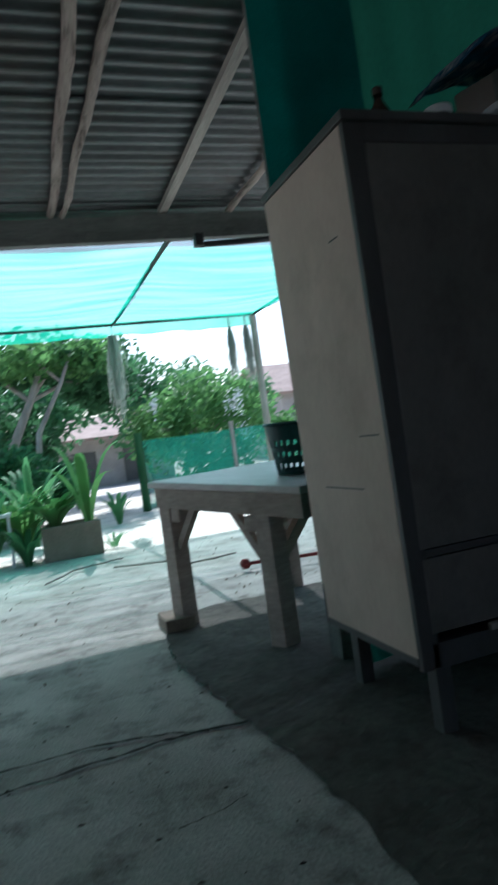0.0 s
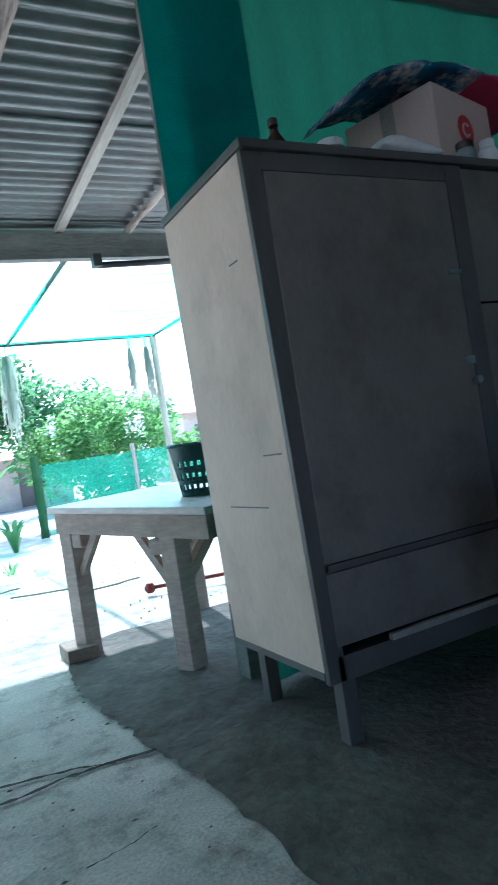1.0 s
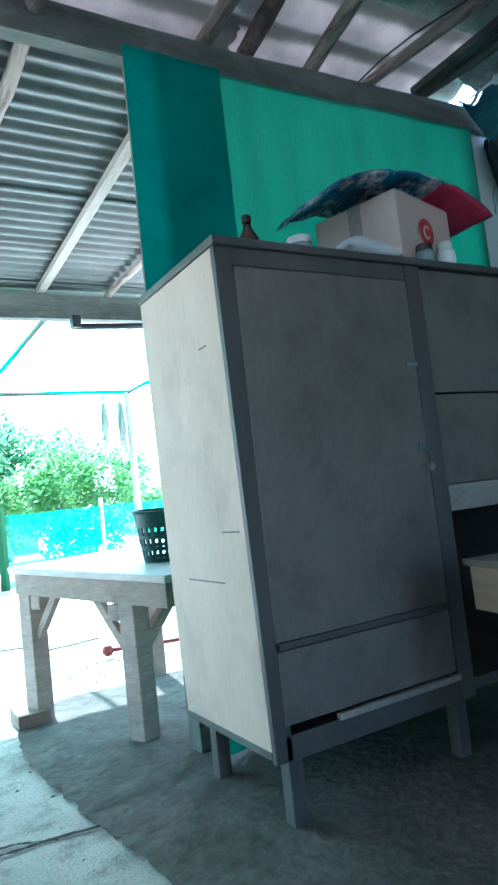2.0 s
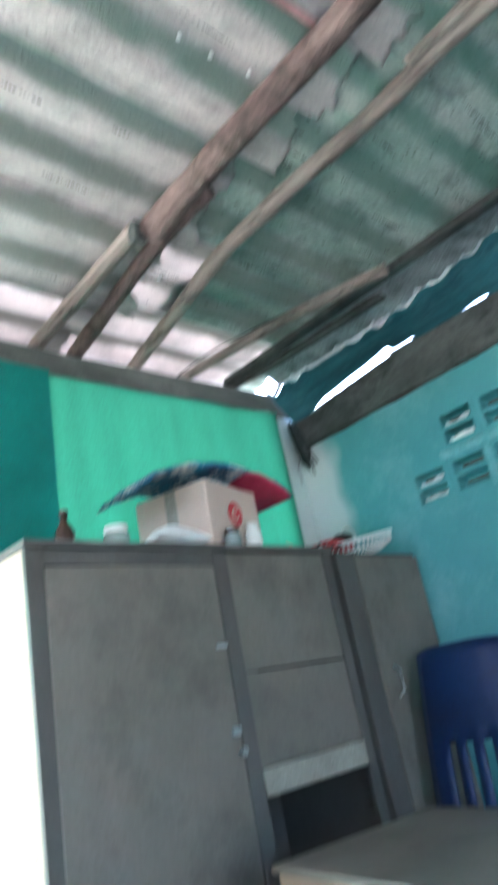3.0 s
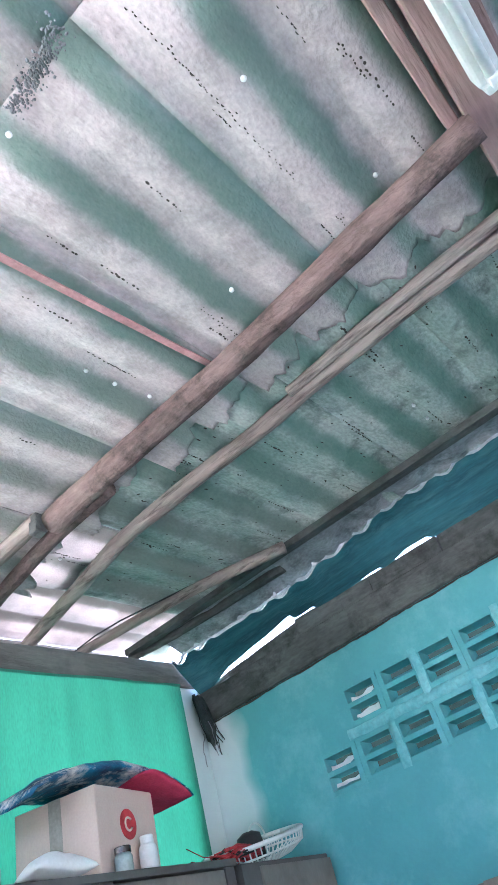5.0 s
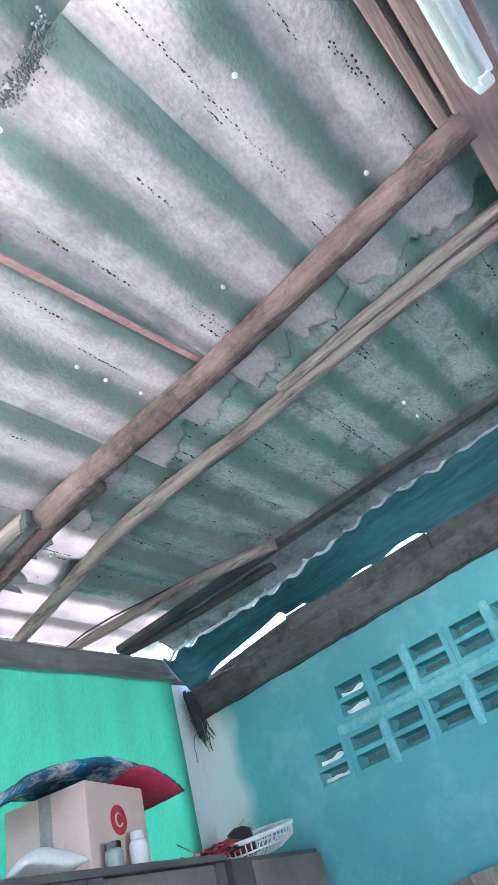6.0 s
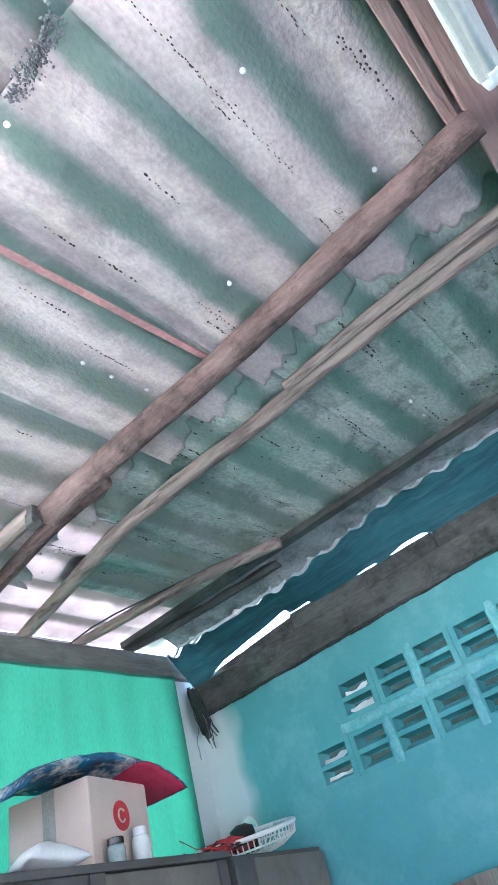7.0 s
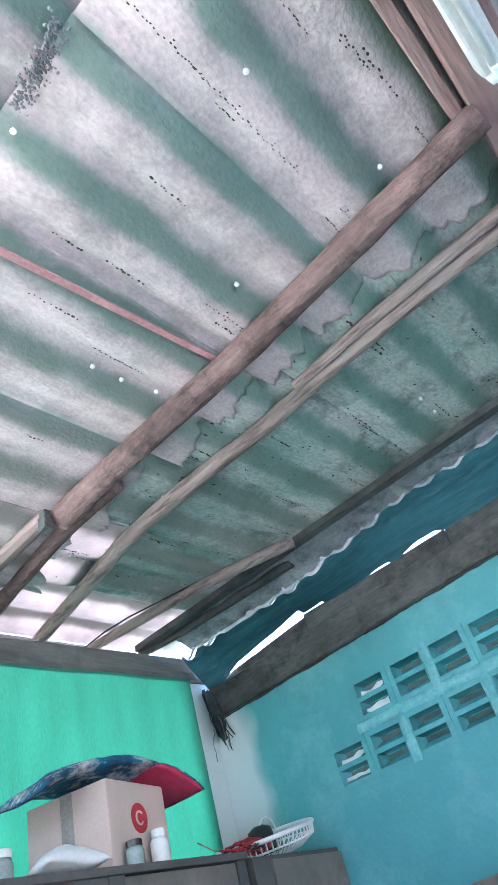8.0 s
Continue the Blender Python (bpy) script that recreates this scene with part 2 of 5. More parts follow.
M_GREENNET2 = see_through("doubled_shade_net", (0.022, 0.235, 0.20), 0.0, 0.15)
M_YARDNET = see_through("yard_shade_net", (0.06, 0.50, 0.315), 0.26, 0.85, 0.35)
M_BLUENET = mat("blue_net", (0.045, 0.15, 0.18), (0.022, 0.085, 0.105), 0.8, 14, 160, 0.6, stretch=(1, 0.10, 1), dirt=(0.09, 0.20, 0.22), dirt_scale=26, dirt_amount=0.6, streak=True)
M_FENCENET = see_through("fence_net", (0.03, 0.20, 0.14), 0.35, 0.4)
M_FLAP = mat("stained_grey_sheeting", (0.36, 0.36, 0.37), (0.19, 0.20, 0.205), 0.85, 8, 80, 0.6, stretch=(1, 0.6, 1), dirt=(0.04, 0.05, 0.05), dirt_scale=7, dirt_amount=0.8, grain_mix=0.45)
# very dark, for the added wall that keeps the vent slots black
M_BLOCKER = mat("dark_blocker", (0.055, 0.053, 0.046), (0.03, 0.03, 0.026), 0.95, 3, 40, 0.3)
M_TORN = mat("torn_pale_sheeting", (0.58, 0.58, 0.60), (0.40, 0.41, 0.45), 0.7, 14, 90, 0.2)
M_PLANK = mat("grey_brown_planks", (0.27, 0.23, 0.19), (0.19, 0.16, 0.13), 0.8, 6, 80, 0.4, stretch=(1, 1, 0.2), vary=0.2)
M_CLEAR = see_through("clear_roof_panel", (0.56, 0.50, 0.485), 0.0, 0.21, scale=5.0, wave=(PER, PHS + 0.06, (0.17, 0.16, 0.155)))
M_LEAF = see_through("leaf", (0.095, 0.235, 0.095), 0.0, 0.42)
M_LEAFB = see_through("bright_leaf", (0.15, 0.31, 0.095), 0.0, 0.45)
M_LEAFD = see_through("dark_leaf", (0.07, 0.17, 0.07), 0.0, 0.45)
M_MOSS = see_through("air_plant", (0.42, 0.44, 0.38), 0.0, 0.3)


def teal_wall():
    """Teal paint on plaster, left bare and whitish towards the far corner."""
    m = mat("teal_painted_plaster", (0.135, 0.385, 0.40), (0.105, 0.325, 0.34), 0.75, 2.2, 50, 0.15, dirt=(0.26, 0.52, 0.54), dirt_scale=2.4, dirt_amount=0.6, grain_mix=0.06)
    nt = m.node_tree
    n, link = nt.nodes, nt.links.new
    bsdf = n["Principled BSDF"]
    old = bsdf.inputs["Base Color"].links[0].from_socket
    co = n.new("ShaderNodeTexCoord")
    sep = n.new("ShaderNodeSeparateXYZ")
    link(co.outputs["Object"], sep.inputs[0])
    ns = n.new("ShaderNodeTexNoise")
    ns.inputs["Scale"].default_value = 3.0
    link(co.outputs["Object"], ns.inputs["Vector"])
    a = n.new("ShaderNodeMath")
    a.operation = "MULTIPLY_ADD"
    a.inputs[1].default_value = 0.35
    link(ns.outputs["Fac"], a.inputs[0])
    link(sep.outputs["Y"], a.inputs[2])
    mr = n.new("ShaderNodeMapRange")
    mr.inputs["From Min"].default_value, mr.inputs["From Max"].default_value = 1.93, 2.06
    link(a.outputs[0], mr.inputs["Value"])
    mx = n.new("ShaderNodeMix")
    mx.data_type = "RGBA"
    link(mr.outputs["Result"], mx.inputs["Factor"])
    link(old, mx.inputs["A"])
    mx.inputs["B"].default_value = (0.56, 0.61, 0.61, 1)
    link(mx.outputs["Result"], bsdf.inputs["Base Color"])
    return m


M_TEAL = teal_wall()

M_MORTAR = mat("painted_mortar", (0.24, 0.50, 0.51), (0.15, 0.41, 0.43), 0.8, 12, 60, 0.3)


# ---- mesh helpers ----
def mesh_ob(name, bm, material, smooth=False):
    me = bpy.data.meshes.new(name)
    bm.normal_update()
    bm.to_mesh(me)
    bm.free()
    me.materials.append(material)
    if smooth:
        me.polygons.foreach_set("use_smooth", [True] * len(me.polygons))
    return new(name, me)


def part(name, bm, material, parent, label="", smooth=False):
    ob = mesh_ob(name, bm, material, smooth)
    ob.parent = parent
    if label:
        ob["label"] = label
    return ob


def thing(name, label, category, group="", kind="", at=None):
    ob = new(name)
    ob.empty_display_size = 0.05
    if at is not None:
        ob.matrix_basis = at
    return tagged(ob, label, category, group, kind)


def box(bm, x0, x1, y0, y1, z0, z1, bevel=0.0, m=None):
    r = bmesh.ops.create_cube(bm, size=1)
    vs = r["verts"]
    bmesh.ops.transform(bm, verts=vs, matrix=Matrix.Translation(((x0 + x1) / 2, (y0 + y1) / 2, (z0 + z1) / 2)) @ Matrix.Diagonal((abs(x1 - x0), abs(y1 - y0), abs(z1 - z0), 1)))
    if bevel:
        es = list({e for v in vs for e in v.link_edges})
        r2 = bmesh.ops.bevel(bm, geom=es, offset=bevel, segments=2, affect="EDGES", profile=0.6)
        vs = list({v for f in r2["faces"] for v in f.verts} | {v for v in vs if v.is_valid})
    if m is not None:
        bmesh.ops.transform(bm, verts=[v for v in vs if v.is_valid], matrix=m)
    return bm


def boxes(*args, bevel=0.0):
    bm = bmesh.new()
    for a in args:
        box(bm, *a, bevel=bevel)
    return bm


def rod(bm, pts, radii, sides=10, caps=True):
    """A tube along points with its own radius at each of them."""
    pts = [Vector(p) for p in pts]
    rings = []
    for i, p in enumerate(pts):
        d = (pts[min(i + 1, len(pts) - 1)] - pts[max(i - 1, 0)]).normalized()
        q = d.to_track_quat("Z", "Y").to_matrix()
        r = radii[i] if isinstance(radii, (list, tuple)) else radii
        rings.append([bm.verts.new(p + q @ Vector((math.cos(a) * r, math.sin(a) * r, 0))) for a in (2 * math.pi * k / sides for k in range(sides))])
    for a, b in zip(rings, rings[1:]):
        for k in range(sides):
            bm.faces.new((a[k], a[(k + 1) % sides], b[(k + 1) % sides], b[k]))
    if caps:
        bm.faces.new(rings[0][::-1])
        bm.faces.new(rings[-1])
    return bm


def shell(bm, thickness):
    bm.normal_update()
    bmesh.ops.solidify(bm, geom=bm.faces[:], thickness=thickness)


def lathe(bm, profile, sides=24, centre=(0, 0, 0)):
    """Turned shape from (radius, height) pairs."""
    cx, cy, cz = centre
    rings = [[bm.verts.new((cx + r * math.cos(2 * math.pi * k / sides), cy + r * math.sin(2 * math.pi * k / sides), cz + z)) for k in range(sides)] for r, z in profile]
    for a, b in zip(rings, rings[1:]):
        for k in range(sides):
            bm.faces.new((a[k], a[(k + 1) % sides], b[(k + 1) % sides], b[k]))
    bm.faces.new(rings[0][::-1])
    bm.faces.new(rings[-1])
    return bm


def bar_between(bm, a, b, w, h):
    """A squared timber from a to b, w wide and h high."""
    a, b = Vector(a), Vector(b)
    d = b - a
    m = Matrix.Translation((a + b) / 2) @ d.to_track_quat("Y", "Z").to_matrix().to_4x4()
    box(bm, -w / 2, w / 2, -d.length / 2, d.length / 2, -h / 2, h / 2, m=m)
    return bm


def crooked(bm, a, b, r0, r1, seed, wobble=0.025, n=26, sides=12):
    """A natural round pole with bends and knots."""
    rnd = random.Random(seed)
    a, b = Vector(a), Vector(b)
    pts, rad = [], []
    for i in range(n):
        t = i / (n - 1)
        w = wobble * (0 if i in (0, n - 1) else 1)
        pts.append(a.lerp(b, t) + Vector((noise.noise((t * 3, seed, 0)) * 2 * w, 0, noise.noise((t * 3, seed, 7)) * w)))
        rad.append((r0 + (r1 - r0) * t) * (1 + rnd.uniform(-0.12, 0.12)))
    return rod(bm, pts, rad, sides)


# ---- ground and floor ----
bm = bmesh.new()
xs = [-150, -60, -25, -12] + [-8 + 0.25 * i for i in range(81)] + [16, 30, 60, 150]
ys = [-60, -20, -8] + [-4 + 0.25 * i for i in range(97)] + [24, 32, 50, 100, 250]
grid = [[bm.verts.new((x, y, -0.012 + (0.018 * noise.noise((x * 0.9, y * 0.9, 0)) if -8 < x < 12 and y > 4.3 else 0.0))) for x in xs] for y in ys]
for j in range(len(ys) - 1):
    for i in range(len(xs) - 1):
        bm.faces.new((grid[j][i], grid[j][i + 1], grid[j + 1][i + 1], grid[j + 1][i]))
tagged(mesh_ob("ground", bm, M_GROUND, True), "pale dusty yard ground in full sun", "ground", kind="structure")
bm = bmesh.new()
fx = [-3.2 + 0.1 * i for i in range(64)]
fy = [-3.0 + 0.1 * i for i in range(74)]
fg = [[bm.verts.new((x, y, 0.004 * noise.noise((x * 2.3, y * 2.3, 3)) + 0.003 * noise.noise((x * 9, y * 9, 5)))) for x in fx] for y in fy]
for j in range(len(fy) - 1):
    for i in range(len(fx) - 1):
        bm.faces.new((fg[j][i], fg[j][i + 1], fg[j + 1][i + 1], fg[j + 1][i]))
floor = tagged(mesh_ob("floor", bm, M_CEMENT, True), "worn grey cement floor with cracks and dirt", "floor", kind="structure")


def crack(pts, w, seed):
    rnd = random.Random(seed)
    bm = bmesh.new()
    rows = []
    for i in range(len(pts) - 1):
        a, b = Vector((*pts[i], 0.007)), Vector((*pts[i + 1], 0.007))
        for k in range(12):
            p = a.lerp(b, k / 12) + Vector((rnd.uniform(-0.003, 0.003), 0.012 * noise.noise((a.x * 5 + (b.x - a.x) * k / 12 * 9, seed, 0)) + rnd.uniform(-0.002, 0.002), 0))
            h = w * rnd.uniform(0.25, 1.0)
            rows.append((bm.verts.new(p + Vector((0, h, 0))), bm.verts.new(p - Vector((0, h, 0)))))
    for (a, b), (c, d) in zip(rows, rows[1:]):
        bm.faces.new((a, b, d, c))
    part("floor_crack", bm, M_CRACK, floor)


crack([(-0.35, 1.86), (0.0, 1.9), (0.30, 1.93), (0.57, 1.895)], 0.012, 1)
crack([(-0.3, 2.02), (0.1, 2.02), (0.3, 1.965), (0.42, 1.91)], 0.009, 2)

crack([(0.22, 1.47), (0.34, 1.49), (0.40, 1.52)], 0.003, 5)

# chips, pits and crumbs scattered over the cement
rnd = random.Random(19)
for _ in range(70):
    x, y = rnd.uniform(-0.5, 0.5), rnd.uniform(1.05, 2.5)
    r = rnd.uniform(0.002, 0.008)
    bm = bmesh.new()
    k = rnd.randint(5, 8)
    ring = [bm.verts.new((x + r * rnd.uniform(0.6, 1.6) * math.cos(6.283 * a / k), y + r * rnd.uniform(0.4, 0.9) * math.sin(6.283 * a / k), 0.006)) for a in range(k)]
    top = bm.verts.new((x, y, 0.008 + 0.3 * r))
    for a in range(k):
        bm.faces.new((ring[a], ring[(a + 1) % k], top))
    part("floor_crumb", bm, M_CRACK if rnd.random() < 0.3 else M_EARTH, floor)

# bare dark earth beside the broken cement edge; its tone also stands for shade
rnd = random.Random(12)
# its northern outline follows the table's shadow, painted in with the dark earth
edge = [(0.70, 3.31), (0.545, 3.15), (0.50, 2.95), (0.47, 2.58), (0.50, 2.2), (0.52, 1.96), (0.565, 1.65), (0.575, 1.4), (0.565, 1.09), (0.50, 0.5), (0.40, -2.3)]
bm = bmesh.new()
cols = []
for (xa, ya), (xb, yb) in zip(edge, edge[1:]):
    n = max(2, int(abs(ya - yb) / 0.04))
    for i in range(n):
        t = i / n
        x, y = xa + (xb - xa) * t + rnd.uniform(-0.012, 0.012), ya + (yb - ya) * t
        row = []
        for k in range(30):
            u = k / 29
            xx = x + (2.9 - x) * u ** 1.4
            top = 0.06 * noise.noise((xx * 4, 0, 2)) if not cols else 0.0
            row.append(bm.verts.new((xx, y + top, 0.010 + (0.0 if k == 0 else 0.008 * noise.noise((xx * 7, y * 7, 1)) + 0.006 * noise.noise((xx * 19, y * 19, 1))))))
        cols.append(row)
for a, b in zip(cols, cols[1:]):
    for k in range(29):
        bm.faces.new((a[k], b[k], b[k + 1], a[k + 1]))
tagged(mesh_ob("earth_floor", bm, M_EARTH, True), "bare dark trodden earth beside the cement floor, also standing for shade", "earth", kind="structure")

# ---- walls ----
WX = 2.9


def wall_cells(x0, x1, ys, zs, holes):
    bm = bmesh.new()
    for j in range(len(zs) - 1):
        i = 0
        while i < len(ys) - 1:
            if (i, j) in holes:
                i += 1
                continue
            k = i
            while k + 1 < len(ys) - 1 and (k + 1, j) not in holes:
                k += 1
            box(bm, x0, x1, ys[i], ys[k + 1], zs[j], zs[j + 1])
            i = k + 1
    return bm


BLK = 0.19
BLW = 0.219
R1 = (1.166 - 7 * BLW, 1.166, 2.03, 2.22)
R2 = (1.39 - 7 * BLW, 1.39, 1.79, 1.98)
ycuts = [-3.1, R1[0], R2[0], R1[1], R2[1], 2.14]
zcuts = [-0.05, R2[2], R2[3], R1[2], R1[3], 2.42]
holes = {(1, 3), (2, 3), (2, 1), (3, 1)}
wall_e = tagged(mesh_ob("wall_east", wall_cells(WX, WX + 0.1, ycuts, zcuts, holes), M_TEAL), "teal painted plaster wall with two rows of vent blocks", "wall", kind="structure")


def vent_block(y0, z0):
    """A cement vent block with two slots and a slanting slat in each."""
    bm = bmesh.new()
    f = 0.028
    d0, d1 = WX - 0.004, WX + 0.096
    box(bm, d0, d1, y0 + 0.001, y0 + f, z0, z0 + BLK)
    box(bm, d0, d1, y0 + BLW - f, y0 + BLW - 0.001, z0, z0 + BLK)
    for a, b in ((0, 0.022), (0.084, 0.106), (0.168, BLK)):
        box(bm, d0 + 0.001, d1, y0 + f, y0 + BLW - f, z0 + a, z0 + b)
    for a in (0.022, 0.106):
        m = Matrix.Translation((WX + 0.055, y0 + BLW / 2, z0 + a + 0.015)) @ Matrix.Rotation(radians(-27), 4, "Y")
        box(bm, -0.035, 0.035, -(BLW / 2 - f), BLW / 2 - f, -0.006, 0.006, m=m)
    return bm


for row, n in ((R1, 7), (R2, 7)):
    for k in range(n):
        part("vent_block", vent_block(row[1] - (k + 1) * BLW, row[2]), M_TEAL, wall_e)

rnd = random.Random(5)
bm = bmesh.new()
prev = None
y0, y1 = R1[0], R2[1] - 0.20
for i in range(121):
    y = y0 + (y1 - y0) * i / 120
    m, h = 2.005 + 0.004 * noise.noise((y * 6, 0, 1)), 0.024 + 0.007 * noise.noise((y * 11, 3, 1))
    d = 0.009 + 0.004 * noise.noise((y * 9, 0, 5))
    row = [bm.verts.new((WX - 0.003 - d * math.sin(math.pi * k / 6) ** 0.7, y, m + h * (k / 3 - 1))) for k in range(7)]
    if prev:
        for k in range(6):
            bm.faces.new((prev[k], row[k], row[k + 1], prev[k + 1]))
    prev = row
part("mortar_ridge", bm, M_MORTAR, wall_e, smooth=True)
for row, n in ((R1, 7), (R2, 7)):
    for k in range(2, n, 2):
        y = row[1] - k * BLW
        bm = bmesh.new()
        prev = None
        for i in range(17):
            z = row[2] - 0.012 + (BLK + 0.02) * i / 16
            w, d = 0.020 + 0.008 * noise.noise((z * 30, y * 7, 0)), 0.007 + 0.004 * noise.noise((z * 25, y, 2))
            r = [bm.verts.new((WX - 0.006 - d * math.sin(math.pi * q / 4) ** 0.7, y + 0.006 * noise.noise((z * 12, y * 5, 4)) + w * (q / 2 - 1), z)) for q in range(5)]
            if prev:
                for q in range(4):
                    bm.faces.new((prev[q], prev[q + 1], r[q + 1], r[q]))
            prev = r
        part("mortar_ridge", bm, M_MORTAR, wall_e, smooth=True)

# torn pale pieces set in the slots nearest the corner
for row, a, hh in ((R1, 0.030, 0.045), (R1, 0.114, 0.036), (R2, 0.040, 0.026), (R2, 0.112, 0.040)):
    bm = bmesh.new()
    y1 = row[1] - 0.036
    top = [bm.verts.new((WX + 0.030 + 0.004 * noise.noise((i, a, 0)), y1 - 0.135 * i / 12, row[2] + a + hh * (0.55 + 0.45 * noise.noise((i * 0.21, a * 30, row[2]))))) for i in range(13)]
    low = [bm.verts.new((WX + 0.026, y1 - 0.135 * i / 12, row[2] + a - 0.004 + hh * max(0.0, 0.6 * noise.noise((i * 0.19, a * 50, 2))))) for i in range(13)]
    for i in range(12):
        bm.faces.new((top[i], top[i + 1], low[i + 1], low[i]))
    part("pale_scrap", bm, M_WHITE, wall_e, "torn pale piece")

# dark strip drawn for the shadow gap under the wall beam
bm = bmesh.new()
prev = None
for i in range(160):
    y = -2.3 + 4.3 * i / 159
    h = 0.005 + 0.010 * max(0.0, noise.noise((y * 5, 0, 6))) + rnd.uniform(0, 0.004)
    z = 2.412 - 0.030 * max(0.0, min(1.0, (y - 0.4) / 1.6))
    row = (bm.verts.new((WX - 0.002, y, z)), bm.verts.new((WX - 0.002, y, z - h)), bm.verts.new((WX + 0.004, y, z - h)))
    if prev:
        bm.faces.new((prev[0], row[0], row[1], prev[1]))
        bm.faces.new((prev[1], row[1], row[2], prev[2]))
    prev = row
part("joint_shadow", bm, M_CRACK, wall_e)

# unseen closing walls added behind the camera to steer light; doorway to the south
tagged(mesh_ob("wall_south", boxes((-1.6, -0.1, -2.4, -2.3, -0.05, 2.75), (0.95, 2.9, -2.4, -2.3, -0.05, 2.75), (-0.1, 0.95, -2.4, -2.3, 2.05, 2.75)), M_PLASTER), "added unseen pale plaster wall, its doorway letting in light", "wall", kind="structure")
tagged(mesh_ob("wall_west", boxes((-1.7, -1.6, -2.4, 3.2, -0.05, 2.40)), M_PLASTER), "added unseen pale plaster wall that dims the shed", "wall", kind="structure")
# plain wall added outside to block light behind the vent slots
tagged(mesh_ob("blocker_wall", boxes((3.17, 3.27, -4.0, 3.0, -0.05, 2.70)), M_BLOCKER), "plain dark wall added to keep light from the vent slots", "wall", kind="structure")



def board(y0, y1, z0, z1):
    """One length of the board on the wall beam, its top running from z0 to z1."""
    bm = bmesh.new()
    prev = None
    n = max(2, int((y1 - y0) / 0.05))
    for i in range(n + 1):
        t = i / n
        y = y0 + (y1 - y0) * t
        top = z0 + (z1 - z0) * t + 0.004 * noise.noise((y * 13, 1, 1))
        ring = [bm.verts.new(p) for p in ((2.915, y, 2.56), (2.975, y, 2.56), (2.975, y, top), (2.919, y, top), (2.915, y, top - 0.005))]
        if prev:
            for k in range(5):
                bm.faces.new((prev[k], ring[k], ring[(k + 1) % 5], prev[(k + 1) % 5]))
        else:
            bm.faces.new(ring[::-1])
        prev = ring
    bm.faces.new(prev)
    return bm


for y0, y1, z0, z1 in ((-2.29, 0.383, 2.672, 2.668), (0.391, 0.80, 2.663, 2.660), (0.803, 1.30, 2.660, 2.668), (1.303, 2.03, 2.652, 2.585)):
    tagged(mesh_ob("upper_board", board(y0, y1, z0, z1), M_DARKBEAM), "dark mildewed board on the wall beam", "board", "boards on the wall beam")


def beam_under(y):
    return 2.413 - 0.030 * max(0.0, min(1.0, (y - 0.4) / 1.6))


bm = bmesh.new()
prev = None
for i in range(88):
    y = -2.29 + 4.333 * i / 87
    z, d = beam_under(y), 0.004 * noise.noise((y * 5, 0, 8))
    ring = [bm.verts.new(p) for p in ((2.876 + d, y, z + 0.006), (2.882, y, z), (2.898, y, z), (2.898, y, 2.424), (2.985, y, 2.424), (2.985, y, 2.557), (2.886, y, 2.557 + d), (2.876 + d, y, 2.549))]
    if prev:
        for k in range(8):
            bm.faces.new((prev[k], prev[(k + 1) % 8], ring[(k + 1) % 8], ring[k]))
    else:
        bm.faces.new(ring)
    prev = ring
bm.faces.new(prev[::-1])
tagged(mesh_ob("wall_plate_beam", bm, M_DARKBEAM), "dark stained timber beam along the wall top", "beam")
eave_net = thing("blue_net_strip", "blue netting strip with a pale torn edge under the eave", "netting")


def eave_top(y):
    return 2.803 - 0.090 * max(0.0, min(1.0, (y - 0.45) / 0.70)) + 0.006 * noise.noise((y * 3.1, 0, 9)) + 0.004 * noise.noise((y * 9, 0, 2))


def eave_low(y):
    """Lower rim of the strip: it lies on the boards but for two short gaps."""
    low = 2.648 + 0.012 * max(0.0, min(1.0, (y - 1.0) / 0.25)) - 0.105 * max(0.0, (y - 1.30) / 0.70)
    for a, b, h in ((0.395, 0.66, 0.024), (0.70, 0.90, 0.012), (1.14, 1.24, 0.022), (1.29, 1.92, 0.035)):
        if a < y < b:
            low += h * min(1.0, (y - a) / 0.02, (b - y) / 0.12)
    return low + 0.003 * noise.noise((y * 5, 0, 4))


bm, rim = bmesh.new(), bmesh.new()
prev = pr = None
rnd = random.Random(8)
for i in range(150):
    y = -1.6 + i * 3.64 / 149
    zt, zl = eave_top(y), eave_low(y)
    up = 0.030 * math.sin(2 * math.pi * y / 0.17 + 3 * noise.noise((y * 1.3, 0, 6))) * (0.45 + noise.noise((y * 2.3, 1, 3)))
    row = [bm.verts.new((2.905 - 0.205 * s + 0.010 * noise.noise((y * 5, s * 2, 1)), y, zl + (zt + up * max(0.0, 2 * s - 1) - zl) * s)) for s in (0, 0.25, 0.5, 0.75, 1)]
    h = 0.005 + 0.014 * abs(math.sin(math.pi * (y + 0.06) / 0.17 + 2 * noise.noise((y * 2, 0, 1)))) ** 2 * (0.4 + 0.9 * abs(noise.noise((y * 1.7, 3, 3)))) + rnd.uniform(0, 0.003)
    r2 = (rim.verts.new((2.684, y, zt + up - 0.008)), rim.verts.new((2.672, y, zt + up + h - 0.008)))
    if prev:
        for k in range(4):
            bm.faces.new((prev[k], row[k], row[k + 1], prev[k + 1]))
        rim.faces.new((pr[0], r2[0], r2[1], pr[1]))
    prev, pr = row, r2
part("cloth", bm, M_BLUENET, eave_net, smooth=True)
part("torn_edge", rim, M_TORN, eave_net)
bm = bmesh.new()
prev = None
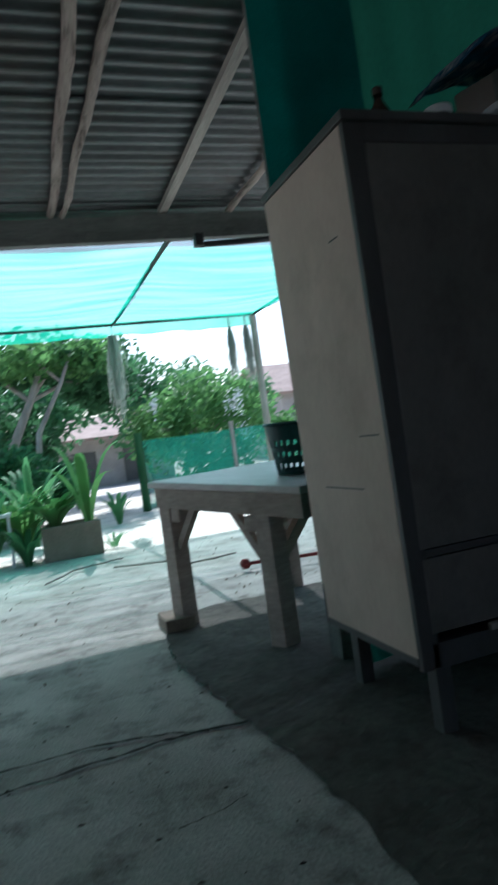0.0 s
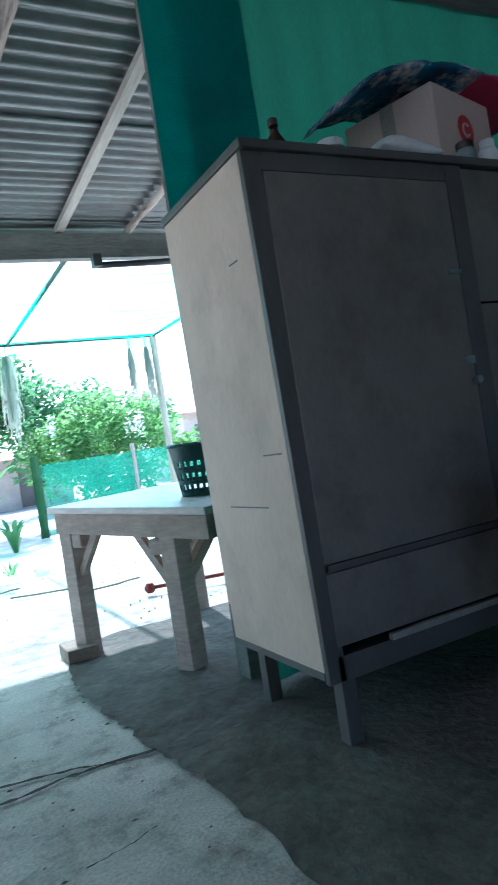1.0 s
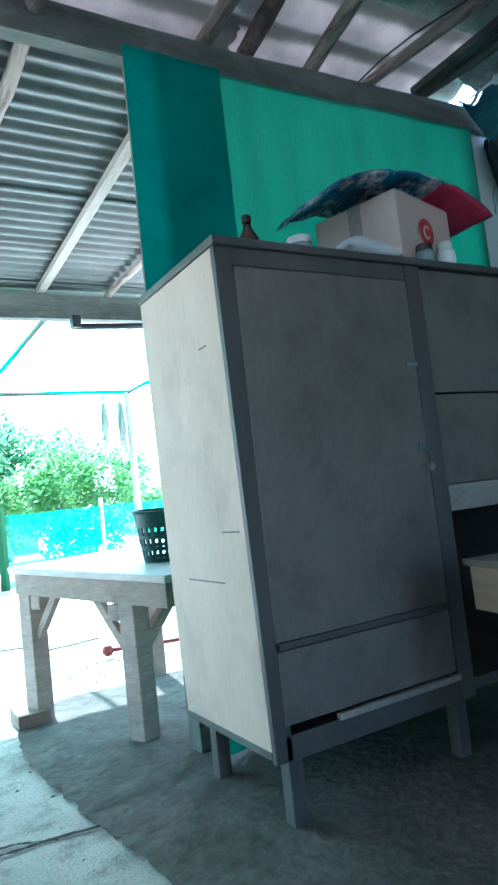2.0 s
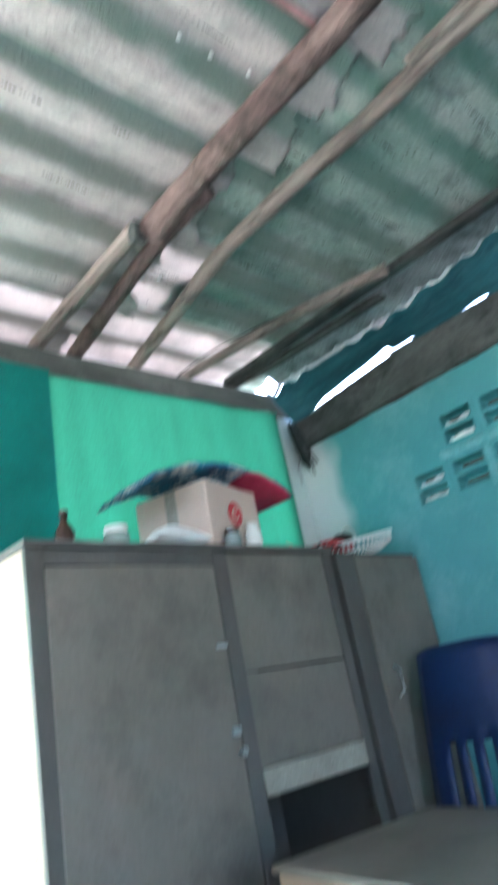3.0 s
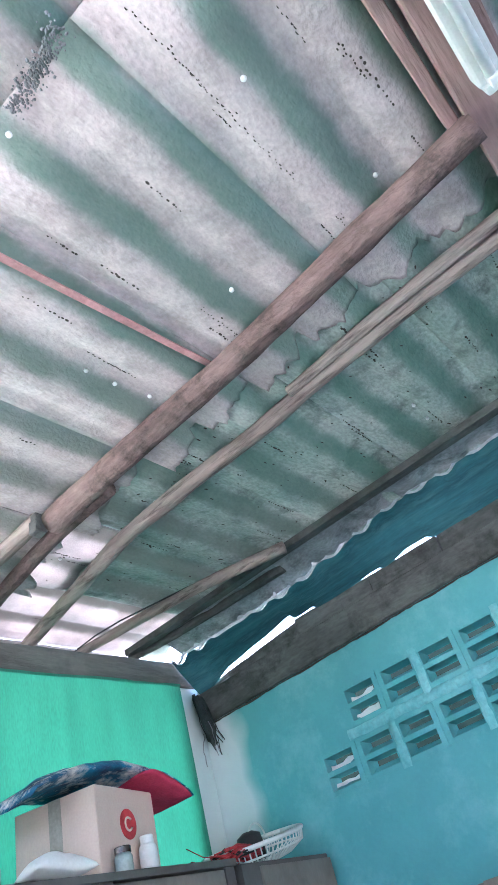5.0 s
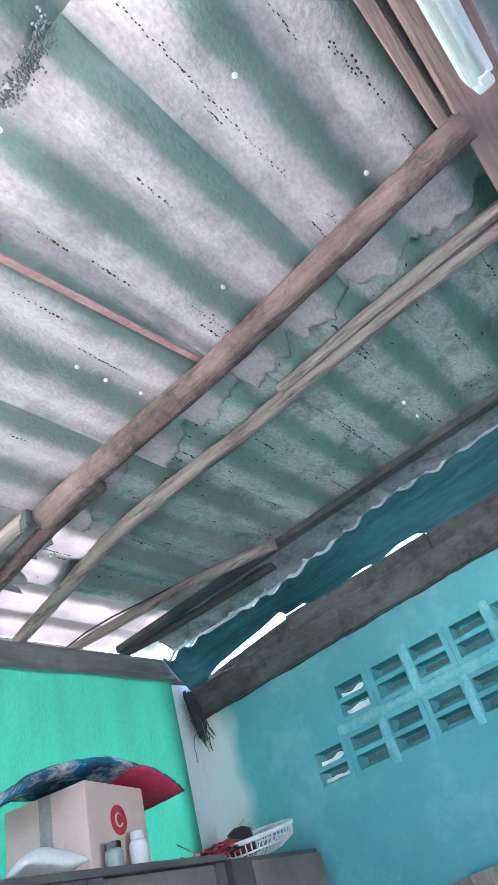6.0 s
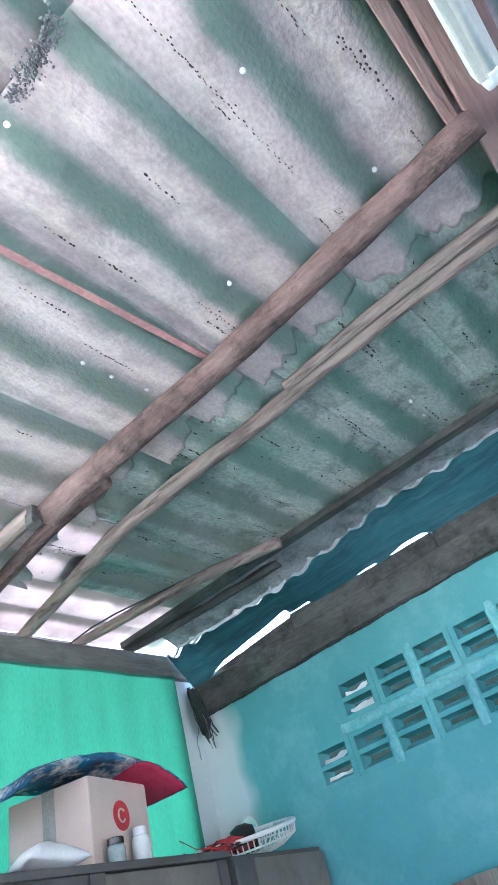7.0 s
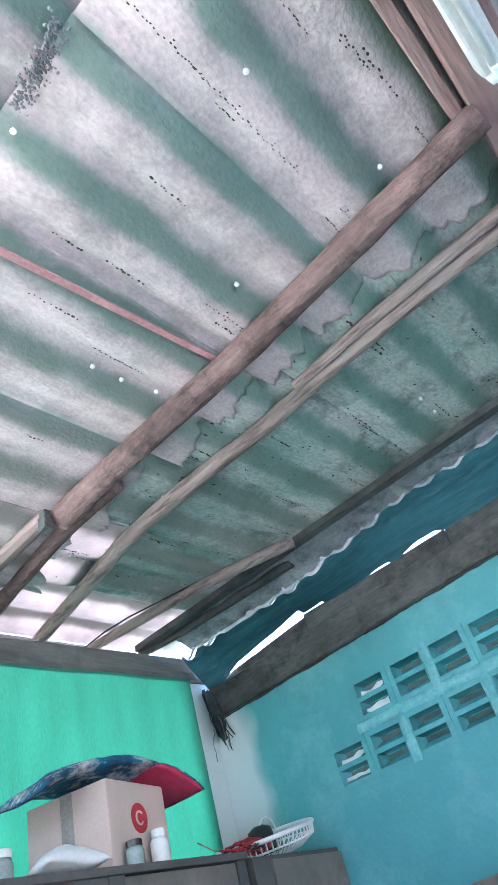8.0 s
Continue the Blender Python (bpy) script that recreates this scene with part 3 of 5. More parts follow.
for i in range(120):
    y = -1.6 + i * 3.53 / 119
    zt = eave_top(y)
    row = [bm.verts.new((2.465 + 0.228 * k + 0.008 * noise.noise((y * 6, k * 2, 5)), y, 2.787 + (zt + 0.004 - 2.787) * k + (0.012 * math.sin(2 * math.pi * (y + PHS) / PER) - 0.012 * noise.noise((y * 3, 1, 2))) * math.sin(math.pi * k))) for k in (0, 0.33, 0.66, 1)]
    if prev:
        for k in range(3):
            bm.faces.new((prev[k], row[k], row[k + 1], prev[k + 1]))
    prev = row
part("backing_sheet", bm, M_FLAP, eave_net, "grey stained sheeting", smooth=True)
# rolled net edge catching light, its brightness put into a pale material
part("rolled_edge", rod(bmesh.new(), [(2.683, 1.12 + 0.05 * i, eave_top(1.12 + 0.05 * i) + 0.004) for i in range(18)], [0.0065 + 0.002 * math.sin(i) for i in range(18)], 8), M_TORN, eave_net, "rolled net edge, lit look in its pale colour", True)
for y, w, h, lean in ((1.46, 0.035, 0.055, 0.4), (1.225, 0.014, 0.060, -0.5), (1.80, 0.030, 0.045, 0.2), (0.93, 0.03, 0.03, 0.6), (0.30, 0.06, 0.03, 0.5)):
    bm = bmesh.new()
    z = eave_top(y) - 0.004
    g = [[bm.verts.new((2.672 - 0.012 * v - 0.008 * math.sin(3 * u), y + w * (u - 0.5) * (1.1 - 0.8 * math.sin(2.4 * v)) * 2 + lean * h * v, z + h * v * (1 - 0.35 * abs(u - 0.3)))) for u in (0, 0.25, 0.5, 0.75, 1)] for v in (0, 0.25, 0.5, 0.75, 1)]
    for j in range(4):
        for i in range(4):
            bm.faces.new((g[j][i], g[j][i + 1], g[j + 1][i + 1], g[j + 1][i]))
    part("torn_scrap", bm, M_TORN, eave_net, smooth=True)

beam = thing("front_beam", "grey weathered timber beam above the green netting", "beam")


def beam_low(x):
    """Underside of the bowed front beam."""
    return 2.54 + 0.041 * max(0.0, x - 1.45)


bm = bmesh.new()
prev = None
for i in range(88):
    x = -3.1 + 0.07 * i if i < 87 else 2.985
    z0, w = beam_low(x), 0.004 * noise.noise((x * 4, 0, 3))
    h = 0.143 + 0.005 * noise.noise((x * 2.5, 5, 0))
    ring = [bm.verts.new((x, y, z)) for y, z in ((2.045 + w, z0 + 0.008), (2.053 + w, z0), (2.117, z0), (2.125, z0 + 0.008), (2.125, z0 + h - 0.008), (2.117, z0 + h), (2.053 + w, z0 + h), (2.045 + w, z0 + h - 0.008))]
    if prev:
        for k in range(8):
            bm.faces.new((prev[k], prev[(k + 1) % 8], ring[(k + 1) % 8], ring[k]))
    else:
        bm.faces.new(ring)
    prev = ring
bm.faces.new(prev[::-1])
part("timber", bm, M_BEAM, beam)
tagged(mesh_ob("wall_north", boxes((2.70, 2.897, 2.062, 2.16, 0, 2.60), (2.897, 2.985, 2.046, 2.138, 2.423, 2.585)), M_TEAL), "bare whitish plaster stub in the corner", "wall", kind="structure")
tagged(mesh_ob("roof_post", boxes((0.98, 1.08, 2.15, 2.25, 0, 2.7), bevel=0.006), M_BEAM), "dark timber post behind the doubled netting", "post")


# ---- roof ----
def sheet(name, x0, x1, y0, waves, period, amp, z_of, material, parent, ragged=0.0, per=10, seed=0, broken=False):
    """One corrugated sheet whose waves run along x; a broken one ends in torn scallops that droop."""
    rnd = random.Random(seed)
    n = int(waves * per) + 1
    bm = bmesh.new()
    cols = 9 if broken else 6
    rows = []
    for j in range(n):
        y = y0 + j * period / per
        ph = (y + PHS) / period
        w = -math.sin(2 * math.pi * ph)
        w = amp * math.copysign(abs(w) ** 0.75, w)
        if broken:
            saw = (ph + 0.2) % 1.0
            own = random.Random(int(ph + 0.2) * 7 + 3).random()
            ra = -0.075 + 0.06 * own + (0.04 + 0.10 * own) * saw ** (0.5 + own) + 0.045 * noise.noise((y * 19, x0, own)) + 0.022 * noise.noise((y * 47, x0, 2)) + rnd.uniform(-0.006, 0.006)
        else:
            ra = ragged * (rnd.uniform(-0.25, 0.25) + 1.2 * noise.noise((y * 5.5, x0, seed * 0.37)))
        row = []
        for i in range(cols + 1):
            t = 1 - (1 - i / cols) ** (1.9 if broken else 1)
            x = x0 + (x1 + (ra if broken else 0) - x0) * t + (ra if i == cols and not broken else 0)
            sag = 0.017 * max(0.0, (x - 1.28) / 0.2) ** 1.5 if broken else 0.0
            row.append(bm.verts.new((x, y, z_of(x, y) + w - sag)))
        rows.append(row)
    for a, b in zip(rows, rows[1:]):
        for i in range(cols):
            bm.faces.new((a[i], a[i + 1], b[i + 1], b[i]))
    shell(bm, 0.005 if period > 0.2 else 0.001)
    return part(name, bm, material, parent, smooth=True)


roof = thing("main_roof", "grey corrugated fibre-cement roof sheets on round poles", "roof", kind="structure")
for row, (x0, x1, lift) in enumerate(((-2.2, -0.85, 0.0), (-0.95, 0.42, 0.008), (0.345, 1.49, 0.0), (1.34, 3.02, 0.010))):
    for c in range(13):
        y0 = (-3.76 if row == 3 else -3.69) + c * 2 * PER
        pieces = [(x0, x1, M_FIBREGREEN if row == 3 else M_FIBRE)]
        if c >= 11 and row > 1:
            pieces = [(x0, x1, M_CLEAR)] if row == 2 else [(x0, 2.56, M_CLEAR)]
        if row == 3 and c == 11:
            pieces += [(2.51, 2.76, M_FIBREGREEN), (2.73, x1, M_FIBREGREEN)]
        # small clear piece added for the light that comes between sheet layers
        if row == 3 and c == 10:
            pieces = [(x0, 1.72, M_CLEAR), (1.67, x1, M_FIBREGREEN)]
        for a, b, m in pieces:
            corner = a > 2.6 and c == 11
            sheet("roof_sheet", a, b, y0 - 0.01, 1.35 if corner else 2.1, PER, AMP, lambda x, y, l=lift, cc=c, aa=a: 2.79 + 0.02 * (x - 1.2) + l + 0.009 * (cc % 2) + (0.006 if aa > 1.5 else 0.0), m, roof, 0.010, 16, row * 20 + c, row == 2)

porch_roof = thing("porch_roof", "fine corrugated zinc porch roof", "roof", kind="structure")
for c in range(5):
    # the unseen east end is run on to keep sun off the green netting
    for k, (x0, x1) in enumerate(((-4.5, -0.9), (-1.0, 3.1))):
        sheet("zinc_sheet", x0, x1, 2.13 + c * 0.57, 6.3, 0.095, 0.014, lambda x, y, kk=k, cc=c: 2.50 + (4.6 - y) * 0.075 + 0.004 * kk + 0.009 * (cc % 2), M_ZINC, porch_roof, 0.0, 8, c)


def pole(name, a, b, r0, r1, seed, material, label, wobble=0.02):
    return tagged(mesh_ob(name, crooked(bmesh.new(), a, b, r0, r1, seed, wobble), material, True), label, "roof pole", "roof poles")


def limb(name, pts, r0, r1, seed, material, label, z=2.72, rough=0.10):
    """A natural round pole through points on the plan, knotty and split along its grain."""
    rnd = random.Random(seed)
    ctrl = [Vector((x, y, z)) for x, y in pts]
    ctrl = [ctrl[0] * 2 - ctrl[1]] + ctrl + [ctrl[-1] * 2 - ctrl[-2]]
    line = []
    for p0, p1, p2, p3 in zip(ctrl, ctrl[1:], ctrl[2:], ctrl[3:]):
        k = max(3, int((p2 - p1).length / 0.03))
        for i in range(k):
            t = i / k
            line.append(0.5 * (2 * p1 + (p2 - p0) * t + (2 * p0 - 5 * p1 + 4 * p2 - p3) * t * t + (3 * p1 - p0 - 3 * p2 + p3) * t ** 3))
    line.append(ctrl[-2])
    bm = bmesh.new()
    sides, rings = 28, []
    for i, p in enumerate(line):
        d = (line[min(i + 1, len(line) - 1)] - line[max(i - 1, 0)]).normalized()
        q = d.to_track_quat("Z", "Y").to_matrix()
        u = i / (len(line) - 1)
        r = (r0 + (r1 - r0) * u) * (1 + 0.10 * noise.noise((p.y * 5, seed, 1)) + rnd.uniform(-0.012, 0.012))
        ring = []
        for k in range(sides):
            a = 2 * math.pi * k / sides
            c, w = math.cos(a), math.sin(a)
            grain = noise.noise((c * 3.2, w * 3.2, p.y * 1.1 + seed))
            split = max(0.0, noise.noise((c * 4.5 + 9, w * 4.5, p.y * 0.7 + seed)) - 0.28)
            rr = r * (1 + rough * grain - 0.55 * split + 0.05 * noise.noise((c * 7, w * 7, p.y * 14 + seed)))
            ring.append(bm.verts.new(p + q @ Vector((c * rr, w * rr, 0))))
        rings.append(ring)
    for a, b in zip(rings, rings[1:]):
        for k in range(sides):
            bm.faces.new((a[k], a[(k + 1) % sides], b[(k + 1) % sides], b[k]))
    bm.faces.new(rings[0][::-1])
    bm.faces.new(rings[-1])
    return tagged(mesh_ob(name, bm, material, True), label, "roof pole", "roof poles")


limb("roof_pole", [(1.19, -0.70), (1.205, -0.5), (1.237, -0.09), (1.262, 0.255), (1.266, 0.64), (1.276, 0.97), (1.29, 1.19)], 0.041, 0.050, 3, M_POLE, "thick reddish-brown round pole under the roof sheets", 2.712, 0.05)
limb("roof_pole", [(1.245, 1.22), (1.257, 1.6), (1.276, 2.1)], 0.036, 0.034, 7, M_PALEPOLE, "greyish pole running on from the thick one", 2.722)
limb("roof_pole", [(1.352, 0.93), (1.358, 1.26), (1.40, 1.59), (1.47, 2.1)], 0.028, 0.036, 15, M_POLE, "split dark pole lashed beside the thick one", 2.722)
limb("roof_pole", [(1.80, 2.1), (1.70, 1.58), (1.622, 1.18), (1.609, 0.90), (1.602, 0.76), (1.608, 0.42), (1.588, 0.10), (1.580, -0.25), (1.584, -0.63), (1.60, -1.6), (1.60, -2.28)], 0.033, 0.027, 5, M_PALEPOLE, "pale cracked round pole under the roof sheets", 2.728)
limb("roof_pole", [(1.553, 0.215), (1.530, -0.17), (1.524, -0.65), (1.53, -1.6), (1.52, -2.28)], 0.020, 0.027, 9, M_PALEPOLE, "thinner pale pole lying against the cracked one", 2.732)
limb("roof_pole", [(2.128, 2.12), (2.235, 1.41), (2.372, 0.90)], 0.024, 0.030, 12, M_PALEPOLE, "short pale split pole under the roof sheets", 2.742)
limb("roof_pole", [(2.473, 2.12), (2.52, 1.78), (2.553, 1.05)], 0.024, 0.026, 14, M_DARKBEAM, "short dark pole under the roof sheets", 2.758)
tagged(mesh_ob("wooden_block", boxes((1.213, 1.262, 1.192, 1.236, 2.655, 2.735), bevel=0.006), M_DARKBEAM), "small dark wooden block against the pole", "block")
tagged(mesh_ob("eave_purlin", bar_between(bmesh.new(), (2.445, 2.1, 2.772), (2.43, -2.28, 2.772), 0.05, 0.035), M_DARKBEAM), "dark sawn purlin near the eave", "purlin")
bm = bmesh.new()
box(bm, 0.2, 2.87, -0.835, -0.69, 2.715, 2.755, bevel=0.008)
for v in bm.verts:
    v.co.y += 0.02 * (v.co.x - 1.0) + 0.006 * noise.noise((v.co.x * 3, v.co.y * 8, 0))
rafter = thing("cross_rafter", "reddish weathered plank rafter across the roof", "rafter")
part("plank", bm, M_RAFTER, rafter)
part("side_lath", boxes((0.2, 1.16, -0.675, -0.64, 2.73, 2.758), bevel=0.004), M_RAFTER, rafter)

# tube lamp under the rafter
lamp = thing("tube_lamp", "white tube lamp batten fixed to the rafter", "lamp")
part("batten", boxes((0.30, 1.075, -0.80, -0.735, 2.655, 2.708), bevel=0.008), M_WHITE, lamp)
part("end_cap", boxes((1.076, 1.105, -0.792, -0.743, 2.648, 2.70), bevel=0.012), M_WHITE, lamp)
part("tube", rod(bmesh.new(), [(0.32, -0.767, 2.636), (1.05, -0.767, 2.636)], 0.013, 12), M_WHITE, lamp, smooth=True)
part("socket", boxes((1.04, 1.07, -0.78, -0.755, 2.62, 2.655), bevel=0.004), M_WHITE, lamp)

# bolt caps and rows of black mildew specks under the sheets
for x, y in ((1.157, -0.44), (1.115, 0.068), (0.966, 0.565), (1.078, 0.561), (1.215, 0.544), (0.383, 0.088), (1.552, 1.496), (1.637, 0.984), (1.5, 0.517), (2.142, -0.005), (2.281, 0.003), (0.683, -0.357)):
    z = 2.79 + 0.02 * (x - 1.2) - AMP * math.sin(2 * math.pi * (y + PHS) / PER)
    part("roof_bolt", lathe(bmesh.new(), [(0.004, 0), (0.007, 0.002), (0.008, 0.005), (0.005, 0.014)], 10, (x, y, z - 0.015)), M_WHITE, roof)
rnd = random.Random(77)
bm = bmesh.new()
for k in range(-5, 9):
    for _ in range(5):
        y = -0.165 + PER * (k + 0.5) + rnd.uniform(-0.055, 0.055)
        x = rnd.uniform(0.35, 2.3)
        for i in range(rnd.randint(5, 16)):
            x += rnd.uniform(0.008, 0.02)
            yy = y + rnd.uniform(-0.003, 0.003)
            s2 = -math.sin(2 * math.pi * (yy + PHS) / PER)
            z = 2.79 + 0.02 * (x - 1.2) + AMP * math.copysign(abs(s2) ** 0.75, s2) - 0.0055
            r, st = rnd.uniform(0.0018, 0.0045), rnd.uniform(1, 2)
            bm.faces.new([bm.verts.new((x + st * r * math.cos(a), yy + r * math.sin(a), z)) for a in (0, -1.05, -2.1, -3.14, -4.2, -5.24)])
for xa, xb, y, step in ((0.40, 0.97, -0.281, 0.013), (0.784, 0.90, -0.558, 0.010), (1.11, 1.42, -0.568, 0.012), (1.15, 1.26, -0.297, 0.011), (1.06, 1.28, 0.164, 0.015)):
    x = xa
    while x < xb:
        x += step * rnd.uniform(0.6, 1.4)
        for dy in (0.0,) if rnd.random() < 0.8 else (0.0, rnd.choice((0.010, -0.012))):
            yy = y + dy + rnd.uniform(-0.003, 0.003)
            s2 = -math.sin(2 * math.pi * (yy + PHS) / PER)
            z = 2.79 + 0.02 * (x - 1.2) + AMP * math.copysign(abs(s2) ** 0.75, s2) - 0.0055
            r, st = rnd.uniform(0.0016, 0.0036), rnd.uniform(1, 1.8)
            bm.faces.new([bm.verts.new((x + st * r * math.cos(a), yy + r * math.sin(a), z)) for a in (0, -1.05, -2.1, -3.14, -4.2, -5.24)])
for _ in range(170):
    x, y = rnd.uniform(1.5, 2.45), rnd.uniform(-0.6, 1.7)
    s2 = -math.sin(2 * math.pi * (y + PHS) / PER)
    z = 2.80 + 0.02 * (x - 1.2) + AMP * math.copysign(abs(s2) ** 0.75, s2) - 0.0065
    r, st, turn = rnd.uniform(0.0015, 0.004), rnd.uniform(1, 4), rnd.uniform(-0.7, 0.7)
    ring = []
    for a in (0, -1.05, -2.1, -3.14, -4.2, -5.24):
        u, v = st * r * math.cos(a) * rnd.uniform(0.7, 1.2), r * math.sin(a)
        ring.append(bm.verts.new((x + u * math.cos(turn) - v * math.sin(turn), y + u * math.sin(turn) + v * math.cos(turn), z)))
    bm.faces.new(ring)
tagged(part("mildew", bm, M_CRACK, roof), kind="stuff")
bm = bmesh.new()
for _ in range(420):
    y = rnd.uniform(-0.165, 0.05)
    x = 0.335 + 0.15 * (y + 0.146) + rnd.gauss(0, 0.012)
    s2 = -math.sin(2 * math.pi * (y + PHS) / PER)
    z = 2.79 + 0.02 * (x - 1.2) + AMP * math.copysign(abs(s2) ** 0.75, s2) - 0.006
    r = rnd.uniform(0.0012, 0.0045)
    ring = [bm.verts.new((x + r * rnd.uniform(0.7, 1.3) * math.cos(-1.257 * k), y + r * rnd.uniform(0.7, 1.3) * math.sin(-1.257 * k), z + 0.003)) for k in range(5)]
    tip = bm.verts.new((x, y, z - r * 0.7))
    for k in range(5):
        bm.faces.new((ring[k], ring[(k + 1) % 5], tip))
tagged(part("crumbled_mortar", bm, M_FLAP, roof), kind="stuff")


# thin bar added to stand for the red-stained edge of one sheet
tagged(mesh_ob("red_sheet_edge", bar_between(bmesh.new(), (0.30, 0.374, 2.751), (1.30, 0.315, 2.791), 0.020, 0.008), M_REDEDGE), "thin bar standing for a roof sheet's red-stained edge", "lath")
tagged(mesh_ob("ceiling_cable", rod(bmesh.new(), [(2.061, 2.117, 2.72), (2.065, 1.919, 2.73), (2.090, 1.753, 2.735), (2.229, 1.393, 2.765)], 0.004, 6), M_WIRE), "thin black cable sagging under the roof", "cable")


# ---- netting on the front ----
def hanging(name, x0, x1, drop, zb, y, material, label, amp, seed, lean=0.0):
    bm = bmesh.new()
    nx, nz = 110, 24
    g = []
    for j in range(nz + 1):
        v = j / nz
        g.append([])
        for i in range(nx + 1):
            u = i / nx
            x = x0 + (x1 - x0) * u + lean * v * u
            zt = beam_low(x) + drop
            yy = y + amp * (0.3 + v) * noise.noise((x * 7, v * 0.8, seed)) + amp * 0.5 * math.sin(x * 34 + seed) * (0.2 + 0.5 * v)
            g[-1].append(bm.verts.new((x, yy, zt + (zb - zt) * v + 0.006 * noise.noise((x * 3, seed, 2)))))
    for j in range(nz):
        for i in range(nx):
            bm.faces.new((g[j][i], g[j + 1][i], g[j + 1][i + 1], g[j][i + 1]))
    t = thing(name, label, "netting")
    part("cloth", bm, material, t, smooth=True)
    edge = bmesh.new()
    prev = None
    for i in range(61):
        x = x0 + (x1 - x0) * i / 60
        zt = beam_low(x) + drop + 0.006 * noise.noise((x * 3, seed, 2))
        row = [edge.verts.new((x, y - 0.008 - 0.002 * noise.noise((x * 12, k, seed)), zt - 0.014 * k + 0.003 * noise.noise((x * 9, k, seed)))) for k in (0, 1)]
        if prev:
            edge.faces.new((prev[0], prev[1], row[1], row[0]))
        prev = row
    part("selvedge", edge, material, t)
    return t


hanging("green_shade_net", 1.0, 2.73, 0.006, 0.03, 2.035, M_GREENNET, "bright green shade netting hung behind the cabinet", 0.022, 1, 0.06)
hanging("doubled_shade_net", 0.89, 1.285, 0.016, 0.27, 2.018, M_GREENNET2, "darker doubled fold of green shade netting", 0.006, 4)

# ---- cabinet ----
CX0, CX1, CY0, CY1, CZ0, CZ1 = 0.855, 2.21, 1.453, 2.005, 0.205, 1.61
cab = thing("wooden_cabinet", "tall dark wooden cabinet with a bare plywood side on short legs", "cabinet")


def leaning(bm):
    """The side of the cabinet leans in towards the floor."""
    for v in bm.verts:
        v.co.x += 0.022 * (CZ1 - v.co.z) / (CZ1 - CZ0)
    return bm


part("side_panel", leaning(boxes((CX0, CX0 + 0.02, CY0 + 0.02, CY1, CZ0, CZ1 - 0.025), bevel=0.002)), M_BOARD, cab, "bare tan plywood side panel")
for y, z, ln in ((1.50, 0.80, 0.10), (1.62, 0.655, 0.24), (1.56, 1.33, 0.05)):
    part("scratch", leaning(boxes((CX0 - 0.0012, CX0, y, y + ln, z, z + 0.004))), M_CAB, cab)
part("side_panel", boxes((CX1 - 0.02, CX1, CY0 + 0.02, CY1, CZ0, CZ1 - 0.025), bevel=0.002), M_CAB, cab)
part("top", boxes((CX0 - 0.008, CX1 + 0.004, CY0 - 0.015, CY1, CZ1 - 0.025, CZ1), bevel=0.004), M_CAB, cab)
part("back", boxes((CX0 + 0.02, CX1 - 0.02, CY1 - 0.012, CY1 - 0.002, CZ0, CZ1 - 0.025)), M_CAB, cab)
part("bottom", boxes((CX0 + 0.02, CX1 - 0.02, CY0 + 0.02, CY1 - 0.012, CZ0, CZ0 + 0.02)), M_CAB, cab)
part("stile", leaning(boxes((CX0, CX0 + 0.055, CY0, CY0 + 0.02, CZ0 - 0.01, CZ1 - 0.025), bevel=0.003)), M_CAB, cab)
part("stile", boxes((1.555, 1.62, CY0 - 0.004, CY0 + 0.02, CZ0 - 0.01, CZ1 - 0.025), bevel=0.003), M_CAB, cab)
part("stile", boxes((2.16, CX1, CY0, CY0 + 0.02, CZ0 - 0.01, CZ1 - 0.025), bevel=0.003), M_CAB, cab)
part("rail", boxes((CX0 + 0.055, 1.555, CY0, CY0 + 0.02, CZ1 - 0.075, CZ1 - 0.025), bevel=0.003), M_CAB, cab)
door = part("door", boxes((CX0 + 0.058, 1.552, CY0 - 0.004, CY0 + 0.016, 0.50, CZ1 - 0.078), bevel=0.004), M_PANEL, cab, "large plain brown door panel")
part("door_knob", lathe(bmesh.new(), [(0.006, 0), (0.006, 0.015), (0.014, 0.02), (0.012, 0.03)], 14), M_STEEL, door).matrix_basis = pose(1.535, CY0 - 0.004, 0.925, 90)
part("hasp", boxes((1.505, 1.552, CY0 - 0.010, CY0 - 0.004, 1.25, 1.262), bevel=0.001), M_STEEL, door)
part("hasp", boxes((1.515, 1.55, CY0 - 0.012, CY0 - 0.004, 0.975, 1.0), bevel=0.001), M_STEEL, door)
drawer = part("drawer", boxes((CX0 + 0.06, 1.552, CY0 - 0.002, CY0 + 0.018, 0.285, 0.475), bevel=0.004), M_PANEL, cab)
part("drawer_lip", boxes((1.08, 1.552, CY0 - 0.02, CY0 - 0.002, 0.262, 0.28), bevel=0.003), M_PALE, drawer, "pale worn drawer lip")
part("rail", boxes((CX0 + 0.055, 1.555, CY0, CY0 + 0.02, 0.478, 0.497), bevel=0.002), M_CAB, cab)
part("rail", boxes((CX0 + 0.055, 1.555, CY0, CY0 + 0.02, CZ0 - 0.01, 0.26), bevel=0.002), M_CAB, cab)
part("upper_panel", boxes((1.622, 2.158, CY0 + 0.006, CY0 + 0.018, 1.165, CZ1 - 0.03), bevel=0.002), M_PANEL, cab)
part("lower_panel", boxes((1.622, 2.158, CY0 + 0.006, CY0 + 0.018, 0.862, 1.158), bevel=0.002), M_PANEL, cab)
part("shelf", boxes((1.622, 2.158, CY0 - 0.004, CY1 - 0.02, 0.775, 0.858), bevel=0.003), M_PALE, cab, "pale worn shelf edge")
part("shelf_floor", boxes((1.622, 2.158, CY0 + 0.02, CY1 - 0.02, 0.22, 0.24)), M_CAB, cab)
